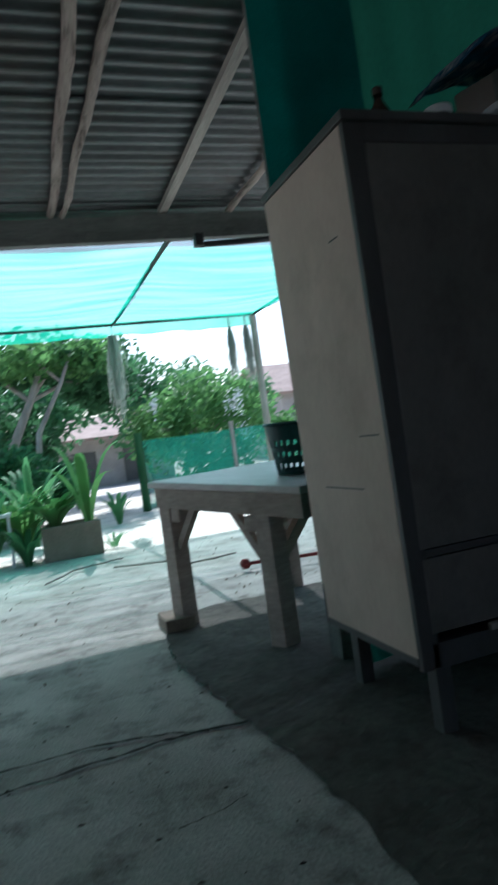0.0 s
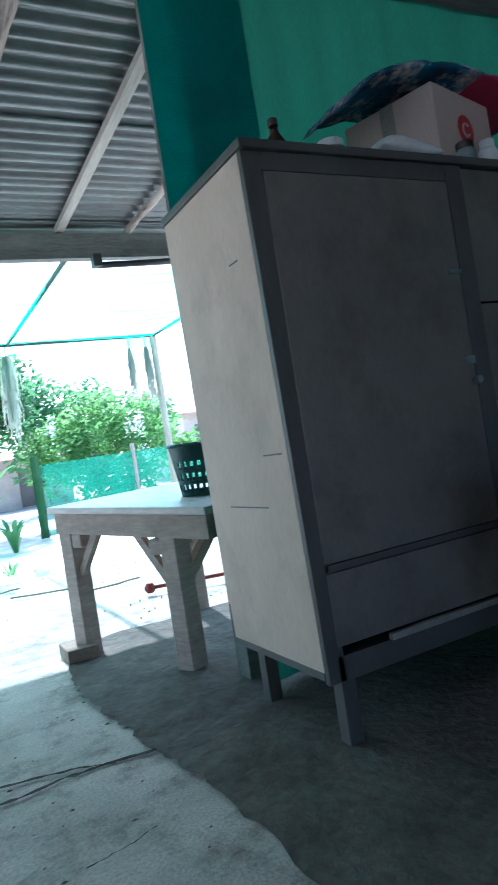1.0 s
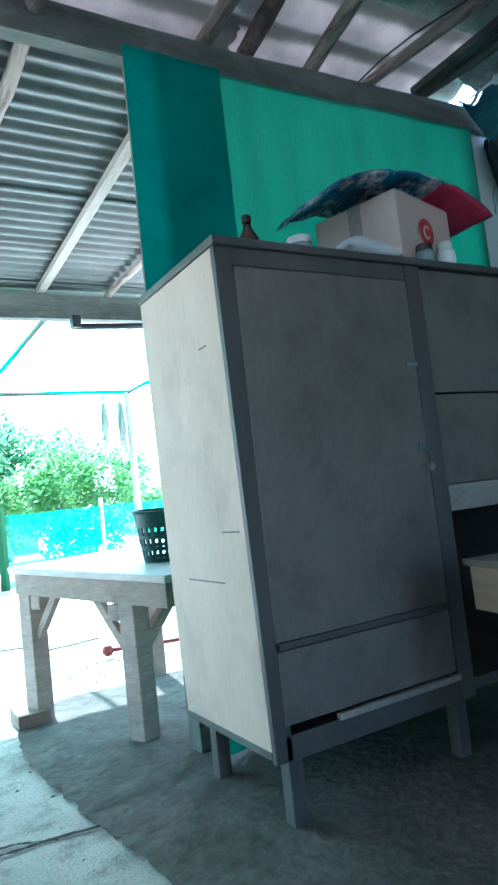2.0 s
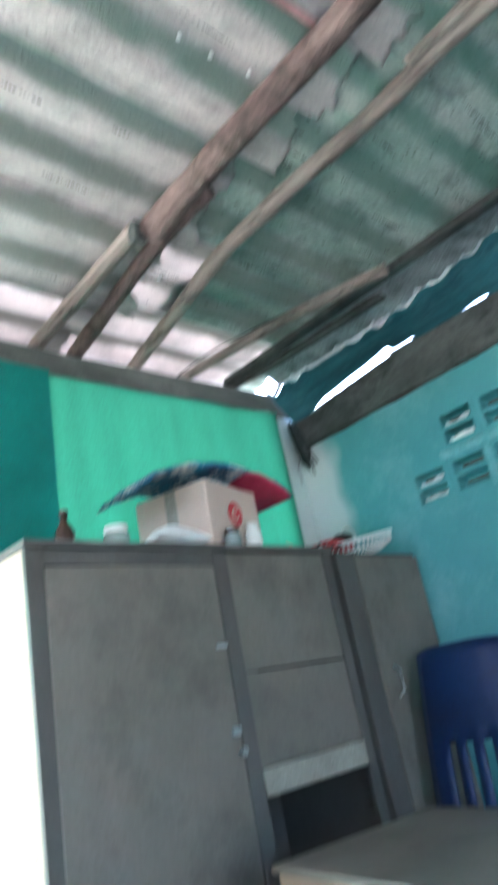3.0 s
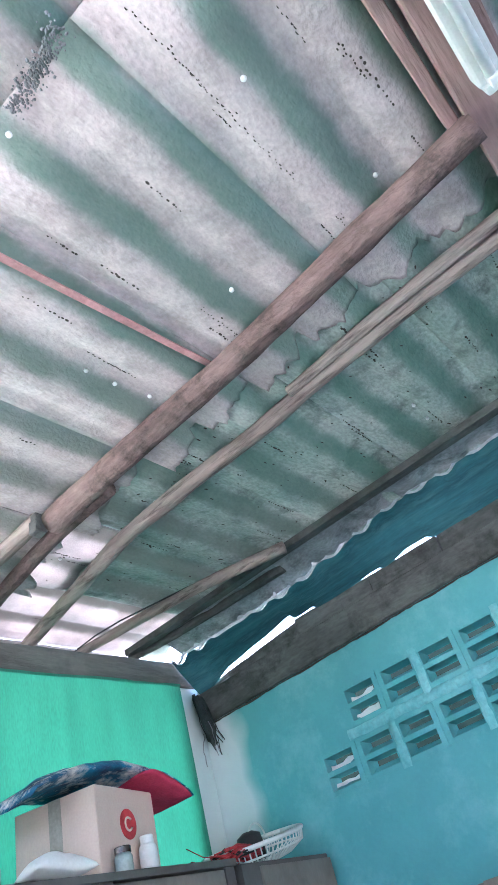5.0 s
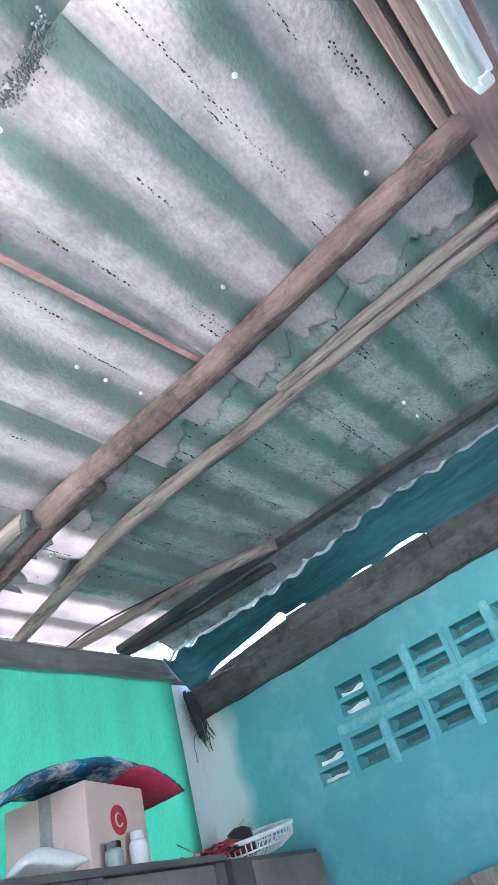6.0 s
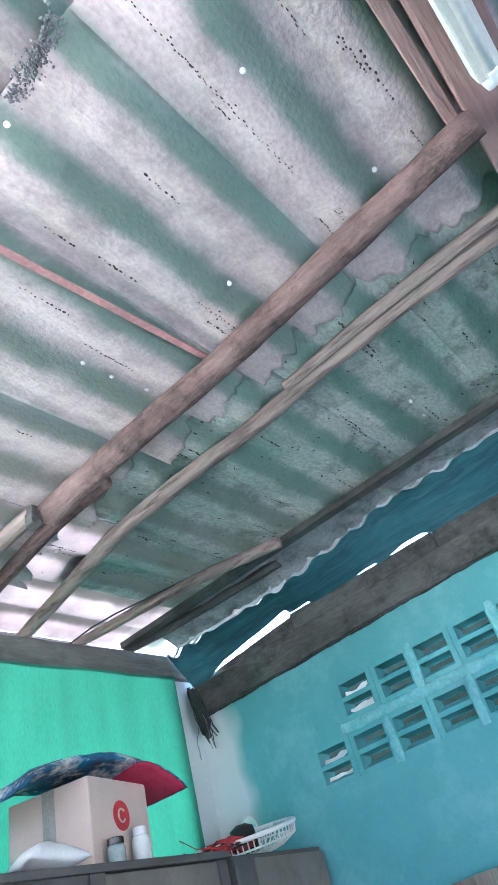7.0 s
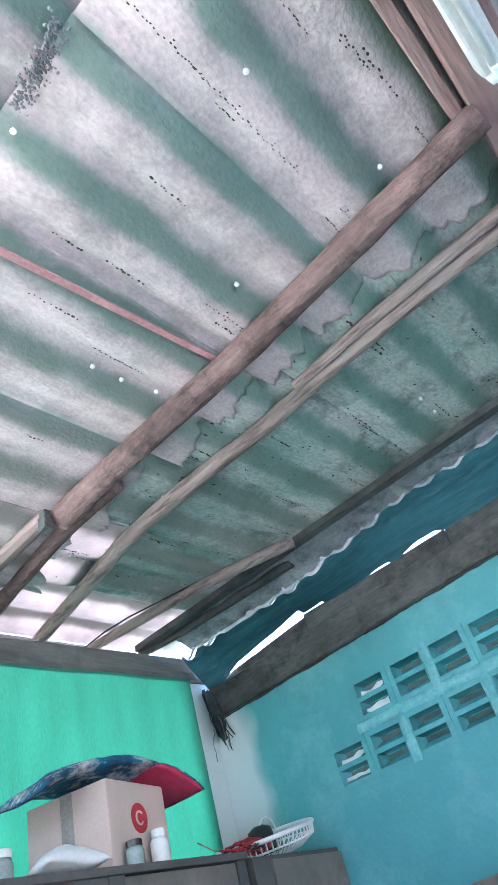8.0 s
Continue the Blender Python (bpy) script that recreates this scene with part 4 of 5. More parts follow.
for x in (CX0 + 0.075, 1.56, CX1 - 0.09):
    for y in (CY0 + 0.03, CY1 - 0.09):
        part("leg", boxes((x, x + 0.045, y, y + 0.045, 0.0, CZ0), bevel=0.003), M_CAB, cab)

cab2 = thing("narrow_cabinet", "narrow dark cabinet with a grey-green panelled door", "cabinet")
part("body", boxes((2.25, 2.87, 1.475, 2.0, 0.12, 1.595), bevel=0.004), M_CAB, cab2)
part("stile", boxes((2.25, 2.36, 1.452, 1.475, 0.12, 1.59), bevel=0.003), M_CAB, cab2)
d2 = part("door", boxes((2.365, 2.86, 1.455, 1.474, 0.2, 1.575), bevel=0.004), M_PANEL, cab2)
part("door_frame", boxes((2.365, 2.40, 1.447, 1.455, 0.2, 1.575), bevel=0.003), M_PANEL, d2)
part("handle", rod(bmesh.new(), [(2.46, 1.455, 0.98), (2.46, 1.425, 1.0), (2.46, 1.425, 1.08), (2.46, 1.455, 1.1)], 0.006, 8), M_STEEL, d2, "worn chrome handle", True)
for x in (2.30, 2.82):
    for y in (1.49, 1.94):
        part("leg", boxes((x, x + 0.05, y, y + 0.05, 0, 0.12)), M_CAB, cab2)

# ---- things on the cabinets ----
ZT = CZ1
carton = thing("cardboard_box", "brown cardboard box with a round red mark", "box")
bx = pose(1.666, 1.555, ZT, 0, 0, 15)
bm = bmesh.new()
box(bm, 0.0, 0.38, 0.0, 0.36, 0.0, 0.305, bevel=0.006)
part("body", bm, M_CARD, carton).matrix_basis = bx
part("tape", boxes((-0.0015, 0.0, 0.15, 0.205, 0.0, 0.304)), M_PALE, carton).matrix_basis = bx
part("round_mark", lathe(bmesh.new(), [(0.052, 0), (0.052, 0.0012)], 28), M_RED, carton, "round red printed mark").matrix_basis = bx @ pose(0.19, -0.0003, 0.180, 90)
part("mark_ring", rod(bmesh.new(), [(0.022 * math.cos(a * 0.26), 0.022 * math.sin(a * 0.26), 0.0012) for a in range(3, 23)], 0.004, 6), M_CARD, carton).matrix_basis = bx @ pose(0.19, -0.0013, 0.180, 90)


def cushion(name, x0, x1, y0, y1, z, bulge, material, label, arch, seed, under=0.5):
    bm = bmesh.new()
    n = 26
    tops, bots = [], []
    for j in range(n + 1):
        tops.append([])
        bots.append([])
        for i in range(n + 1):
            u, v = i / n, j / n
            e = (math.sin(math.pi * u) * math.sin(math.pi * v)) ** 0.45
            x, y = x0 + (x1 - x0) * u, y0 + (y1 - y0) * v
            a = z + arch * math.sin(math.pi * u) ** 0.6 + 0.014 * noise.noise((x * 9, y * 9, seed))
            fold = 0.010 * noise.noise((x * 22, y * 14, seed + 3)) * e
            tops[-1].append(bm.verts.new((x, y, a + bulge * e + fold)))
            bots[-1].append(bm.verts.new((x, y, a - bulge * under * e)))
    for g, flip in ((tops, 0), (bots, 1)):
        for j in range(n):
            for i in range(n):
                f = (g[j][i], g[j][i + 1], g[j + 1][i + 1], g[j + 1][i])
                bm.faces.new(f[::-1] if flip else f)
    bmesh.ops.remove_doubles(bm, verts=bm.verts[:], dist=0.0015)
    return tagged(mesh_ob(name, bm, material, True), label, "cushion")


cushion("patterned_cushion", 1.40, 2.17, 1.55, 1.93, ZT + 0.262, 0.046, M_PILLOWBLUE, "flattened dark blue patterned cushion on the cardboard box", 0.105, 2, 0.5)
red = cushion("crimson_cushion", 1.90, 2.16, 1.54, 1.82, ZT + 0.325, 0.045, M_PILLOWRED, "crimson cushion end drooping over the box", 0.03, 6)
red.matrix_basis = Matrix.Translation((1.94, 1.7, ZT + 0.33)) @ Matrix.Rotation(radians(20), 4, "Y") @ Matrix.Translation((-1.94, -1.7, -ZT - 0.33))


def bottle(name, at, profile, cap, material, capmat, label):
    t = thing(name, label, "bottle", at=Matrix.Translation(at))
    part("body", lathe(bmesh.new(), profile), material, t, smooth=True)
    part("cap", lathe(bmesh.new(), cap, 20), capmat, t, smooth=False)
    return t


bottle("pill_bottle", (1.893, 1.565, ZT), [(0.030, 0), (0.033, 0.004), (0.033, 0.085), (0.028, 0.097), (0.022, 0.10)], [(0.025, 0.10), (0.025, 0.125), (0.023, 0.128)], M_WHITE, M_WHITE, "white plastic pill bottle with a white cap")
bottle("small_jar", (1.735, 1.52, ZT), [(0.030, 0), (0.032, 0.004), (0.032, 0.055), (0.026, 0.066)], [(0.029, 0.066), (0.029, 0.085), (0.027, 0.087)], M_GLASS, M_BROWN, "small clear jar with a dark lid")
bottle("brown_bottle", (1.08, 1.62, ZT), [(0.030, 0), (0.033, 0.005), (0.033, 0.08), (0.014, 0.115), (0.012, 0.135)], [(0.015, 0.135), (0.015, 0.155), (0.013, 0.157)], M_BROWN, M_BROWN, "small dark brown glass bottle")
bottle("clear_jar", (1.29, 1.64, ZT), [(0.042, 0), (0.046, 0.005), (0.046, 0.075), (0.038, 0.09)], [(0.042, 0.09), (0.042, 0.112), (0.04, 0.114)], M_GLASS, M_WHITE, "pale clear jar with a white lid")
bag = cushion("plastic_bag", 1.36, 1.60, 1.48, 1.60, ZT + 0.03, 0.05, M_WHITE, "crumpled white plastic bag lying on the cabinet", 0.01, 11)

fan = thing("fan_guard", "white round fan guard lying on the narrow cabinet", "fan")
FC = Vector((2.605, 1.66, 1.70))
tilt = Matrix.Translation(FC) @ Matrix.Rotation(radians(-11), 4, "Y") @ Matrix.Rotation(radians(4), 4, "X") @ Matrix.Scale(1.1, 4)


def hoop(r, z, thick):
    return rod(bmesh.new(), [(r * math.cos(2 * math.pi * k / 40), r * math.sin(2 * math.pi * k / 40), z) for k in range(41)], thick, 8)


part("rim", hoop(0.205, 0.0, 0.009), M_WHITE, fan, smooth=True).matrix_basis = tilt
part("hoop", hoop(0.195, -0.04, 0.004), M_WHITE, fan, smooth=True).matrix_basis = tilt
part("hoop", hoop(0.07, -0.08, 0.004), M_WHITE, fan, smooth=True).matrix_basis = tilt
for k in range(56):
    a = 2 * math.pi * k / 56
    c, s = math.cos(a), math.sin(a)
    part("wire", rod(bmesh.new(), [(0.205 * c, 0.205 * s, 0), (0.197 * c, 0.197 * s, -0.04), (0.14 * c, 0.14 * s, -0.068), (0.06 * c, 0.06 * s, -0.08)], 0.0028, 4), M_WHITE, fan).matrix_basis = tilt
part("hub", lathe(bmesh.new(), [(0.07, -0.076), (0.07, -0.084), (0.03, -0.088)], 24), M_WHITE, fan).matrix_basis = tilt
part("wire_loop", rod(bmesh.new(), [(0.06 + 0.055 * math.cos(0.3 * k), 0.02, 0.01 + 0.055 * math.sin(0.3 * k)) for k in range(12)], 0.004, 6), M_WHITE, fan, smooth=True).matrix_basis = tilt
part("dark_motor", lathe(bmesh.new(), [(0.05, -0.06), (0.055, -0.02), (0.05, 0.03), (0.02, 0.045)], 18, (0.02, 0.03, 0)), M_WIRE, fan, "dark grey motor stub", smooth=True).matrix_basis = tilt

wire = thing("cable_coil", "loose coil of red and dark electric cable", "cable")
for k in range(9):
    rnd = random.Random(k)
    pts = [(2.42 + 0.15 * math.cos(a) * rnd.uniform(0.5, 1), 1.62 + 0.09 * math.sin(a) * rnd.uniform(0.5, 1), 1.625 + rnd.uniform(0, 0.05)) for a in [i * 0.7 + k for i in range(9)]]
    part("cable", rod(bmesh.new(), pts, 0.004, 6), M_REDWIRE if k % 3 else M_WIRE, wire, smooth=True)

part("cable", rod(bmesh.new(), [(2.50, 1.60, 1.64), (2.40, 1.66, 1.66), (2.34, 1.72, 1.68), (2.31, 1.78, 1.73)], 0.0022, 6), M_REDWIRE, wire, smooth=True)
part("cable", rod(bmesh.new(), [(2.52, 1.58, 1.66), (2.42, 1.63, 1.655), (2.30, 1.68, 1.645), (2.26, 1.72, 1.665)], 0.005, 6), M_REDWIRE, wire, smooth=True)

for k in range(18):
    rnd = random.Random(300 + k)
    a = Vector((2.53, 1.585 + rnd.uniform(-0.03, 0.03), 1.635 + rnd.uniform(0.0, 0.02)))
    b = Vector((2.30 + rnd.uniform(-0.02, 0.06), 1.52 + rnd.uniform(-0.02, 0.10), 1.618 + rnd.uniform(0.0, 0.045)))
    pts = [a.lerp(b, i / 6) + Vector((0, rnd.uniform(-0.006, 0.006), 0.022 * math.sin(math.pi * i / 6) + rnd.uniform(-0.003, 0.003))) for i in range(7)]
    part("strand", rod(bmesh.new(), pts, 0.0035, 6), M_REDWIRE, wire, smooth=True)

# rags and wires in the corner above
rag = thing("corner_cables", "dark bundle of cables and rags hanging in the corner", "cable")
bm = bmesh.new()
g = []
for j in range(15):
    v = j / 14
    w = 0.034 + 0.018 * math.sin(2.6 * v + 0.4) - 0.020 * v
    cx = 2.800 + 0.040 * v + 0.006 * noise.noise((v * 4, 0, 1))
    g.append([bm.verts.new((cx + w * (i / 5 - 1), 1.985 - 0.020 * math.sin(1.9 * i + 3 * v) - 0.02 * v + 0.008 * noise.noise((i, v * 5, 2)), 2.52 - 0.27 * v + 0.010 * noise.noise((i * 0.8, v * 3, 5)) - (0.05 * noise.noise((i * 0.7, 0, 9)) if j == 14 else 0.0))) for i in range(11)])
for a, b in zip(g, g[1:]):
    for i in range(10):
        bm.faces.new((a[i], a[i + 1], b[i + 1], b[i]))
part("rag", bm, M_RAG, rag, "dark grimy rag", True)
for k in range(11):
    rnd = random.Random(50 + k)
    p = Vector((2.785 + rnd.uniform(-0.01, 0.085), 1.97 + rnd.uniform(-0.02, 0.02), 2.50 - rnd.uniform(0.0, 0.20)))
    pts = [p.copy()]
    dx = rnd.uniform(-0.004, 0.010)
    for i in range(rnd.randint(5, 9)):
        p = p + Vector((dx + rnd.uniform(-0.012, 0.012), rnd.uniform(-0.010, 0.004), -0.024))
        pts.append(p.copy())
    part("cable", rod(bmesh.new(), pts, 0.0025, 6), M_WIRE if k % 3 else M_FLAP, rag, smooth=True)

# ---- bench and blue chair ----
bench = thing("side_table", "plain sawn wooden table beside the cabinet", "table", at=pose(1.325, 1.135, 0, 0, 0, -10))
part("tabletop", boxes((-0.012, 0.60, -1.1, 0.012, 0.656, 0.674), bevel=0.003), M_PANEL, bench, "greyish worn tabletop")
part("apron", boxes((0, 0.024, -1.08, 0, 0.545, 0.654), bevel=0.003), M_SAWN, bench, "tan knotty apron board")
part("apron", boxes((0.026, 0.58, -0.024, 0, 0.545, 0.654), bevel=0.003), M_SAWN, bench)
for x in (0.026, 0.52):
    for y in (-0.75, -0.12 if x > 0.5 else -1.02):
        part("leg", boxes((x, x + 0.06, y, y + 0.06, 0, 0.654), bevel=0.003), M_SAWN, bench)
part("brace", bar_between(bmesh.new(), (0.012, -0.22, 0.53), (0.012, -0.72, 0.36), 0.024, 0.09), M_SAWN, bench)

board_set = thing("plank_panel", "grey-brown plank panel standing against the teal wall", "panel")
for k in range(9):
    y1 = 0.877 - 0.10 * k
    part("plank", boxes((2.79, 2.815, y1 - 0.098, y1, 0.0, 1.306 + 0.004 * (k % 3)), bevel=0.003), M_PLANK, board_set)
part("batten", boxes((2.816, 2.84, 0.877 - 0.9, 0.857, 0.2, 0.27)), M_PLANK, board_set)

chair = thing("plastic_chair", "dark blue plastic chair with a slotted back", "chair", at=pose(2.17, 1.14, 0, 0, 0, -92))
bm = bmesh.new()
prev = None
for j in range(13):
    v = j / 12
    z = 0.44 + 0.70 * v
    row = [bm.verts.new((x * (1 - 0.12 * v * v), 0.20 + 0.10 * v - 0.10 * (1 - (x / 0.24) ** 2) * 0.4, z - 0.02 * (abs(x) / 0.24) ** 4 * v)) for x in [-0.24 + 0.04 * i for i in range(13)]]
    if prev:
        for i in range(12):
            if 3 <= j <= 6 and i % 2 == 1 and 1 < i < 11:
                continue
            bm.faces.new((prev[i], prev[i + 1], row[i + 1], row[i]))
    prev = row
shell(bm, 0.014)
part("backrest", bm, M_BLUE, chair, smooth=True)
part("seat", boxes((-0.23, 0.23, -0.22, 0.2, 0.42, 0.445), bevel=0.01), M_BLUE, chair)
for x, y in ((-0.2, -0.19), (0.2, -0.19), (-0.2, 0.2), (0.2, 0.2)):
    part("leg", rod(bmesh.new(), [(x * 0.95, y * 0.95, 0.43), (x * 1.15, y * 1.15, 0)], [0.028, 0.02], 10), M_BLUE, chair, smooth=True)

# ---- porch ----
PB = 4.5
porch = thing("porch_beam", "weathered timber beam along the porch edge", "beam")
bm = bar_between(bmesh.new(), (-4.5, PB + 0.3, 2.36), (2.3, PB - 0.06, 2.36), 0.07, 0.17)
part("timber", bm, M_BEAM, porch)
tagged(mesh_ob("porch_strut", bar_between(bmesh.new(), (1.15, 4.5, 2.475), (1.17, 2.13, 2.62), 0.055, 0.04), M_GREYSAWN), "pale sawn batten under the porch roof", "batten", "porch battens")
pole("porch_pole", (0.40, 4.52, 2.47), (0.42, 1.7, 2.66), 0.026, 0.036, 21, M_PALEPOLE, "crooked pale pole under the porch roof", 0.03)
pole("porch_pole", (0.47, 4.52, 2.46), (0.62, 1.7, 2.66), 0.02, 0.032, 22, M_PALEPOLE, "thin crooked pole under the porch roof", 0.05)
pole("porch_pole", (1.63, 4.5, 2.46), (1.75, 2.4, 2.60), 0.024, 0.03, 23, M_PALEPOLE, "short crooked pole under the porch roof", 0.03)
for x in (-2.6, 2.12):
    tagged(mesh_ob("porch_post", boxes((x, x + 0.1, PB - 0.08, PB + 0.02, 0, 2.275), bevel=0.006), M_BEAM), "timber post carrying the porch edge", "post", "porch posts")
roll = thing("rolled_blind", "dark rolled-up blind hung under the porch beam", "blind")
part("roll", rod(bmesh.new(), [(1.36, 4.40, 2.205), (2.1, 4.36, 2.225)], 0.022, 12), M_WIRE, roll, smooth=True)
part("bracket", boxes((1.32, 1.38, 4.36, 4.43, 2.19, 2.275), bevel=0.004), M_WIRE, roll)

# ---- yard table ----
table = thing("yard_table", "heavy weathered wooden table with braced legs", "table", at=pose(0.575, 3.13, 0.0, 0, 0, 22.5))
TL, TW = 0.96, 0.80


def tz(x, y):
    return 0.695 + y * 0.055


bm = bmesh.new()
box(bm, -0.02, TW + 0.02, -TL - 0.02, 0.02, -0.03, 0.0, bevel=0.006)
for v in bm.verts:
    v.co.z += tz(v.co.x, v.co.y)
part("tabletop", bm, M_TOP, table, "plank tabletop, sky light in its pale colour")
for name, a in (("apron", (0, 0.035, -TL, 0)), ("apron", (TW - 0.035, TW, -TL, 0)), ("apron", (0.035, TW - 0.035, -TL, -TL + 0.035)), ("apron", (0.035, TW - 0.035, -0.035, 0))):
    bm = bmesh.new()
    box(bm, *a, -0.125, -0.032, bevel=0.004)
    for v in bm.verts:
        v.co.z += tz(v.co.x, v.co.y)
    part(name, bm, M_TABLE, table)
for x in (0.0, TW - 0.085):
    for y in (-0.10, -TL + 0.19):
        bm = bmesh.new()
        h = tz(x, y) - 0.03
        box(bm, x + 0.001, x + 0.085, y, y + 0.085, 0, h - 0.002, bevel=0.005)
        part("leg", bm, M_TABLE, table)
        s = 1 if y < -0.5 else -1
        y2 = y + 0.085 if s > 0 else y
        part("brace", bar_between(bmesh.new(), (x + 0.04, y2, h - 0.28), (x + 0.04, y2 + s * 0.17, h - 0.07), 0.03, 0.035), M_TABLE, table)
        part("gusset", boxes((x + 0.004, x + 0.08, y2 if s > 0 else y2 - 0.07, y2 + 0.07 if s > 0 else y2, h - 0.16, h - 0.095), bevel=0.01), M_TABLE, table)
    part("brace", bar_between(bmesh.new(), (x + (0.085 if x == 0 else 0), -TL + 0.23, 0.36), (x + (0.30 if x == 0 else -0.22), -TL + 0.23, 0.56), 0.035, 0.045), M_TABLE, table)

basket = thing("plastic_basket", "dark green slotted plastic basket on the yard table", "basket", at=pose(1.12, 2.66, 0.662, 3, 0, 22) @ Matrix.Scale(0.86, 4))
bm = bmesh.new()
n = 44
prev = None
for j in range(14):
    z = 0.25 * j / 13
    r = 0.10 + 0.045 * j / 13
    row = [bm.verts.new((r * math.cos(2 * math.pi * k / n), r * math.sin(2 * math.pi * k / n), z)) for k in range(n)]
    if prev:
        for k in range(n):
            if j in (2, 3, 5, 6, 8, 9) and k % 2:
                continue
            bm.faces.new((prev[k], prev[(k + 1) % n], row[(k + 1) % n], row[k]))
    else:
        bm.faces.new(row[::-1])
    prev = row
shell(bm, 0.003)
part("body", bm, M_CRATE, basket)
part("rim", rod(bmesh.new(), [(0.148 * math.cos(2 * math.pi * k / 32), 0.148 * math.sin(2 * math.pi * k / 32), 0.25) for k in range(33)], 0.008, 6), M_CRATE, basket)

tagged(mesh_ob("brick", boxes((0.52, 0.66, 3.0, 3.2, 0, 0.065), bevel=0.006), M_TERRA), "grey-brown brick beside the table leg", "brick")
redbar = thing("red_rod", "thin dark red iron rod lying on blocks", "rod")
part("bar", rod(bmesh.new(), [(1.25, 4.02, 0.05), (2.1, 3.7, 0.06)], 0.012, 8), M_MAROON, redbar, smooth=True)
part("end_knob", lathe(bmesh.new(), [(0.02, 0), (0.035, 0.02), (0.035, 0.04), (0.02, 0.06)], 12, (1.25, 4.02, 0.02)), M_MAROON, redbar)


# ---- yard netting roof ----
def net_roof(x0, x1, y0, y1, seed):
    bm = bmesh.new()
    nx, ny = 60, 60
    g = []
    for j in range(ny + 1):
        v = j / ny
        g.append([])
        for i in range(nx + 1):
            x = x0 + (x1 - x0) * i / nx
            sag = -0.12 * math.sin(math.pi * v) * (0.5 + 0.5 * abs(math.sin(math.pi * (x - 1.23) / 1.74)))
            g[-1].append(bm.verts.new((x, y0 + (y1 - y0) * v, 2.37 + 0.01 * v + sag + 0.02 * noise.noise((x * 0.7, v * 22, seed)) + 0.012 * noise.noise((x * 2.0, v * 6, seed)))))
    for j in range(ny):
        for i in range(nx):
            bm.faces.new((g[j][i], g[j][i + 1], g[j + 1][i + 1], g[j + 1][i]))
    return bm


def net_valance(x0, x1, y1, seed):
    bm = bmesh.new()
    nx = 60
    a = [bm.verts.new((x0 + (x1 - x0) * i / nx, y1 + 0.02, 2.37)) for i in range(nx + 1)]
    b = [bm.verts.new((x0 + (x1 - x0) * i / nx, y1 + 0.03, 2.24 + 0.03 * noise.noise((i * 0.4, 0, seed)))) for i in range(nx + 1)]
    for i in range(nx):
        bm.faces.new((a[i], a[i + 1], b[i + 1], b[i]))
    return bm


frame_ob = thing("net_support", "dark pipes holding up the yard netting", "support")
yard_net = thing("yard_net", "translucent turquoise shade netting stretched over the yard", "netting")
part("cloth", net_roof(-4.2, 3.0, 4.6, 7.86, 3), M_YARDNET, yard_net, smooth=True)
part("valance", net_valance(-4.2, 3.0, 7.86, 3), M_YARDNET, yard_net, smooth=True)
part("pipe", rod(bmesh.new(), [(-4.2, 7.85, 2.35), (3.0, 7.85, 2.38)], 0.022, 8), M_WIRE, frame_ob)
for x in (-2.2, -0.5, 1.23, 2.98):
    part("pipe", rod(bmesh.new(), [(x - 0.02, 4.65, 2.33), (x, 7.85, 2.37)], 0.018, 8), M_WIRE, frame_ob)
for x in (-4.0, 2.98):
    part("post", rod(bmesh.new(), [(x, 7.85, 0), (x, 7.85, 2.37)], 0.045, 10), M_TRUNK, frame_ob)


# ---- plants ----
def leaves(bm, c, r, n, size, rnd, shell=0.45):
    for _ in range(n):
        d = Vector((rnd.gauss(0, 1), rnd.gauss(0, 1), rnd.gauss(0, 1))).normalized()
        k = rnd.uniform(shell, 1.0) * (0.75 + 0.45 * noise.noise(d * 1.7 + Vector(c)))
        p = Vector(c) + Vector((d.x * r[0], d.y * r[1], d.z * r[2])) * k
        q = Euler((rnd.uniform(-1.2, 1.2), rnd.uniform(-1.2, 1.2), rnd.uniform(0, 6.3))).to_matrix()
        s = size * rnd.uniform(0.6, 1.3)
        vs = [bm.verts.new(p + q @ Vector(v)) for v in ((0, -s, 0), (s * 0.42, 0, s * 0.12), (0, s, 0), (-s * 0.42, 0, s * 0.12))]
        bm.faces.new(vs)


def tree(name, base, trunk_pts, clumps, n, size, material, label, seed, r=0.12):
    rnd = random.Random(seed)
    t = thing(name, label, "tree" if name == "tree" else "shrub")
    top = Vector(trunk_pts[-1])
    bm = rod(bmesh.new(), trunk_pts, [r * (1 - 0.6 * i / max(1, len(trunk_pts) - 1)) for i in range(len(trunk_pts))], 9)
    for c, rr in clumps:
        mid = Vector(trunk_pts[len(trunk_pts) // 2])
        rod(bm, [mid, mid.lerp(Vector(c), 0.5) + Vector((0, 0, 0.15)), c], [r * 0.45, r * 0.3, r * 0.12], 7)
    part("trunk", bm, M_TRUNK, t, smooth=True)
    bm = bmesh.new()
    for c, rr in clumps:
        leaves(bm, c, rr, n, size, rnd)
    part("crown", bm, material, t)
    return t


bush = tree("shrub", 0, [(2.9, 11.2, 0), (2.9, 11.2, 0.7), (2.8, 11.2, 1.2)], [((2.3, 11.2, 1.2), (0.85, 0.8, 0.95)), ((3.0, 11.4, 1.5), (0.95, 0.9, 0.95)), ((3.8, 11.3, 1.3), (0.8, 0.8, 0.95)), ((3.1, 10.8, 0.6), (1.0, 0.6, 0.55))], 1500, 0.065, M_LEAFB, "rounded bright green leafy shrub in the sun", 31, 0.06)
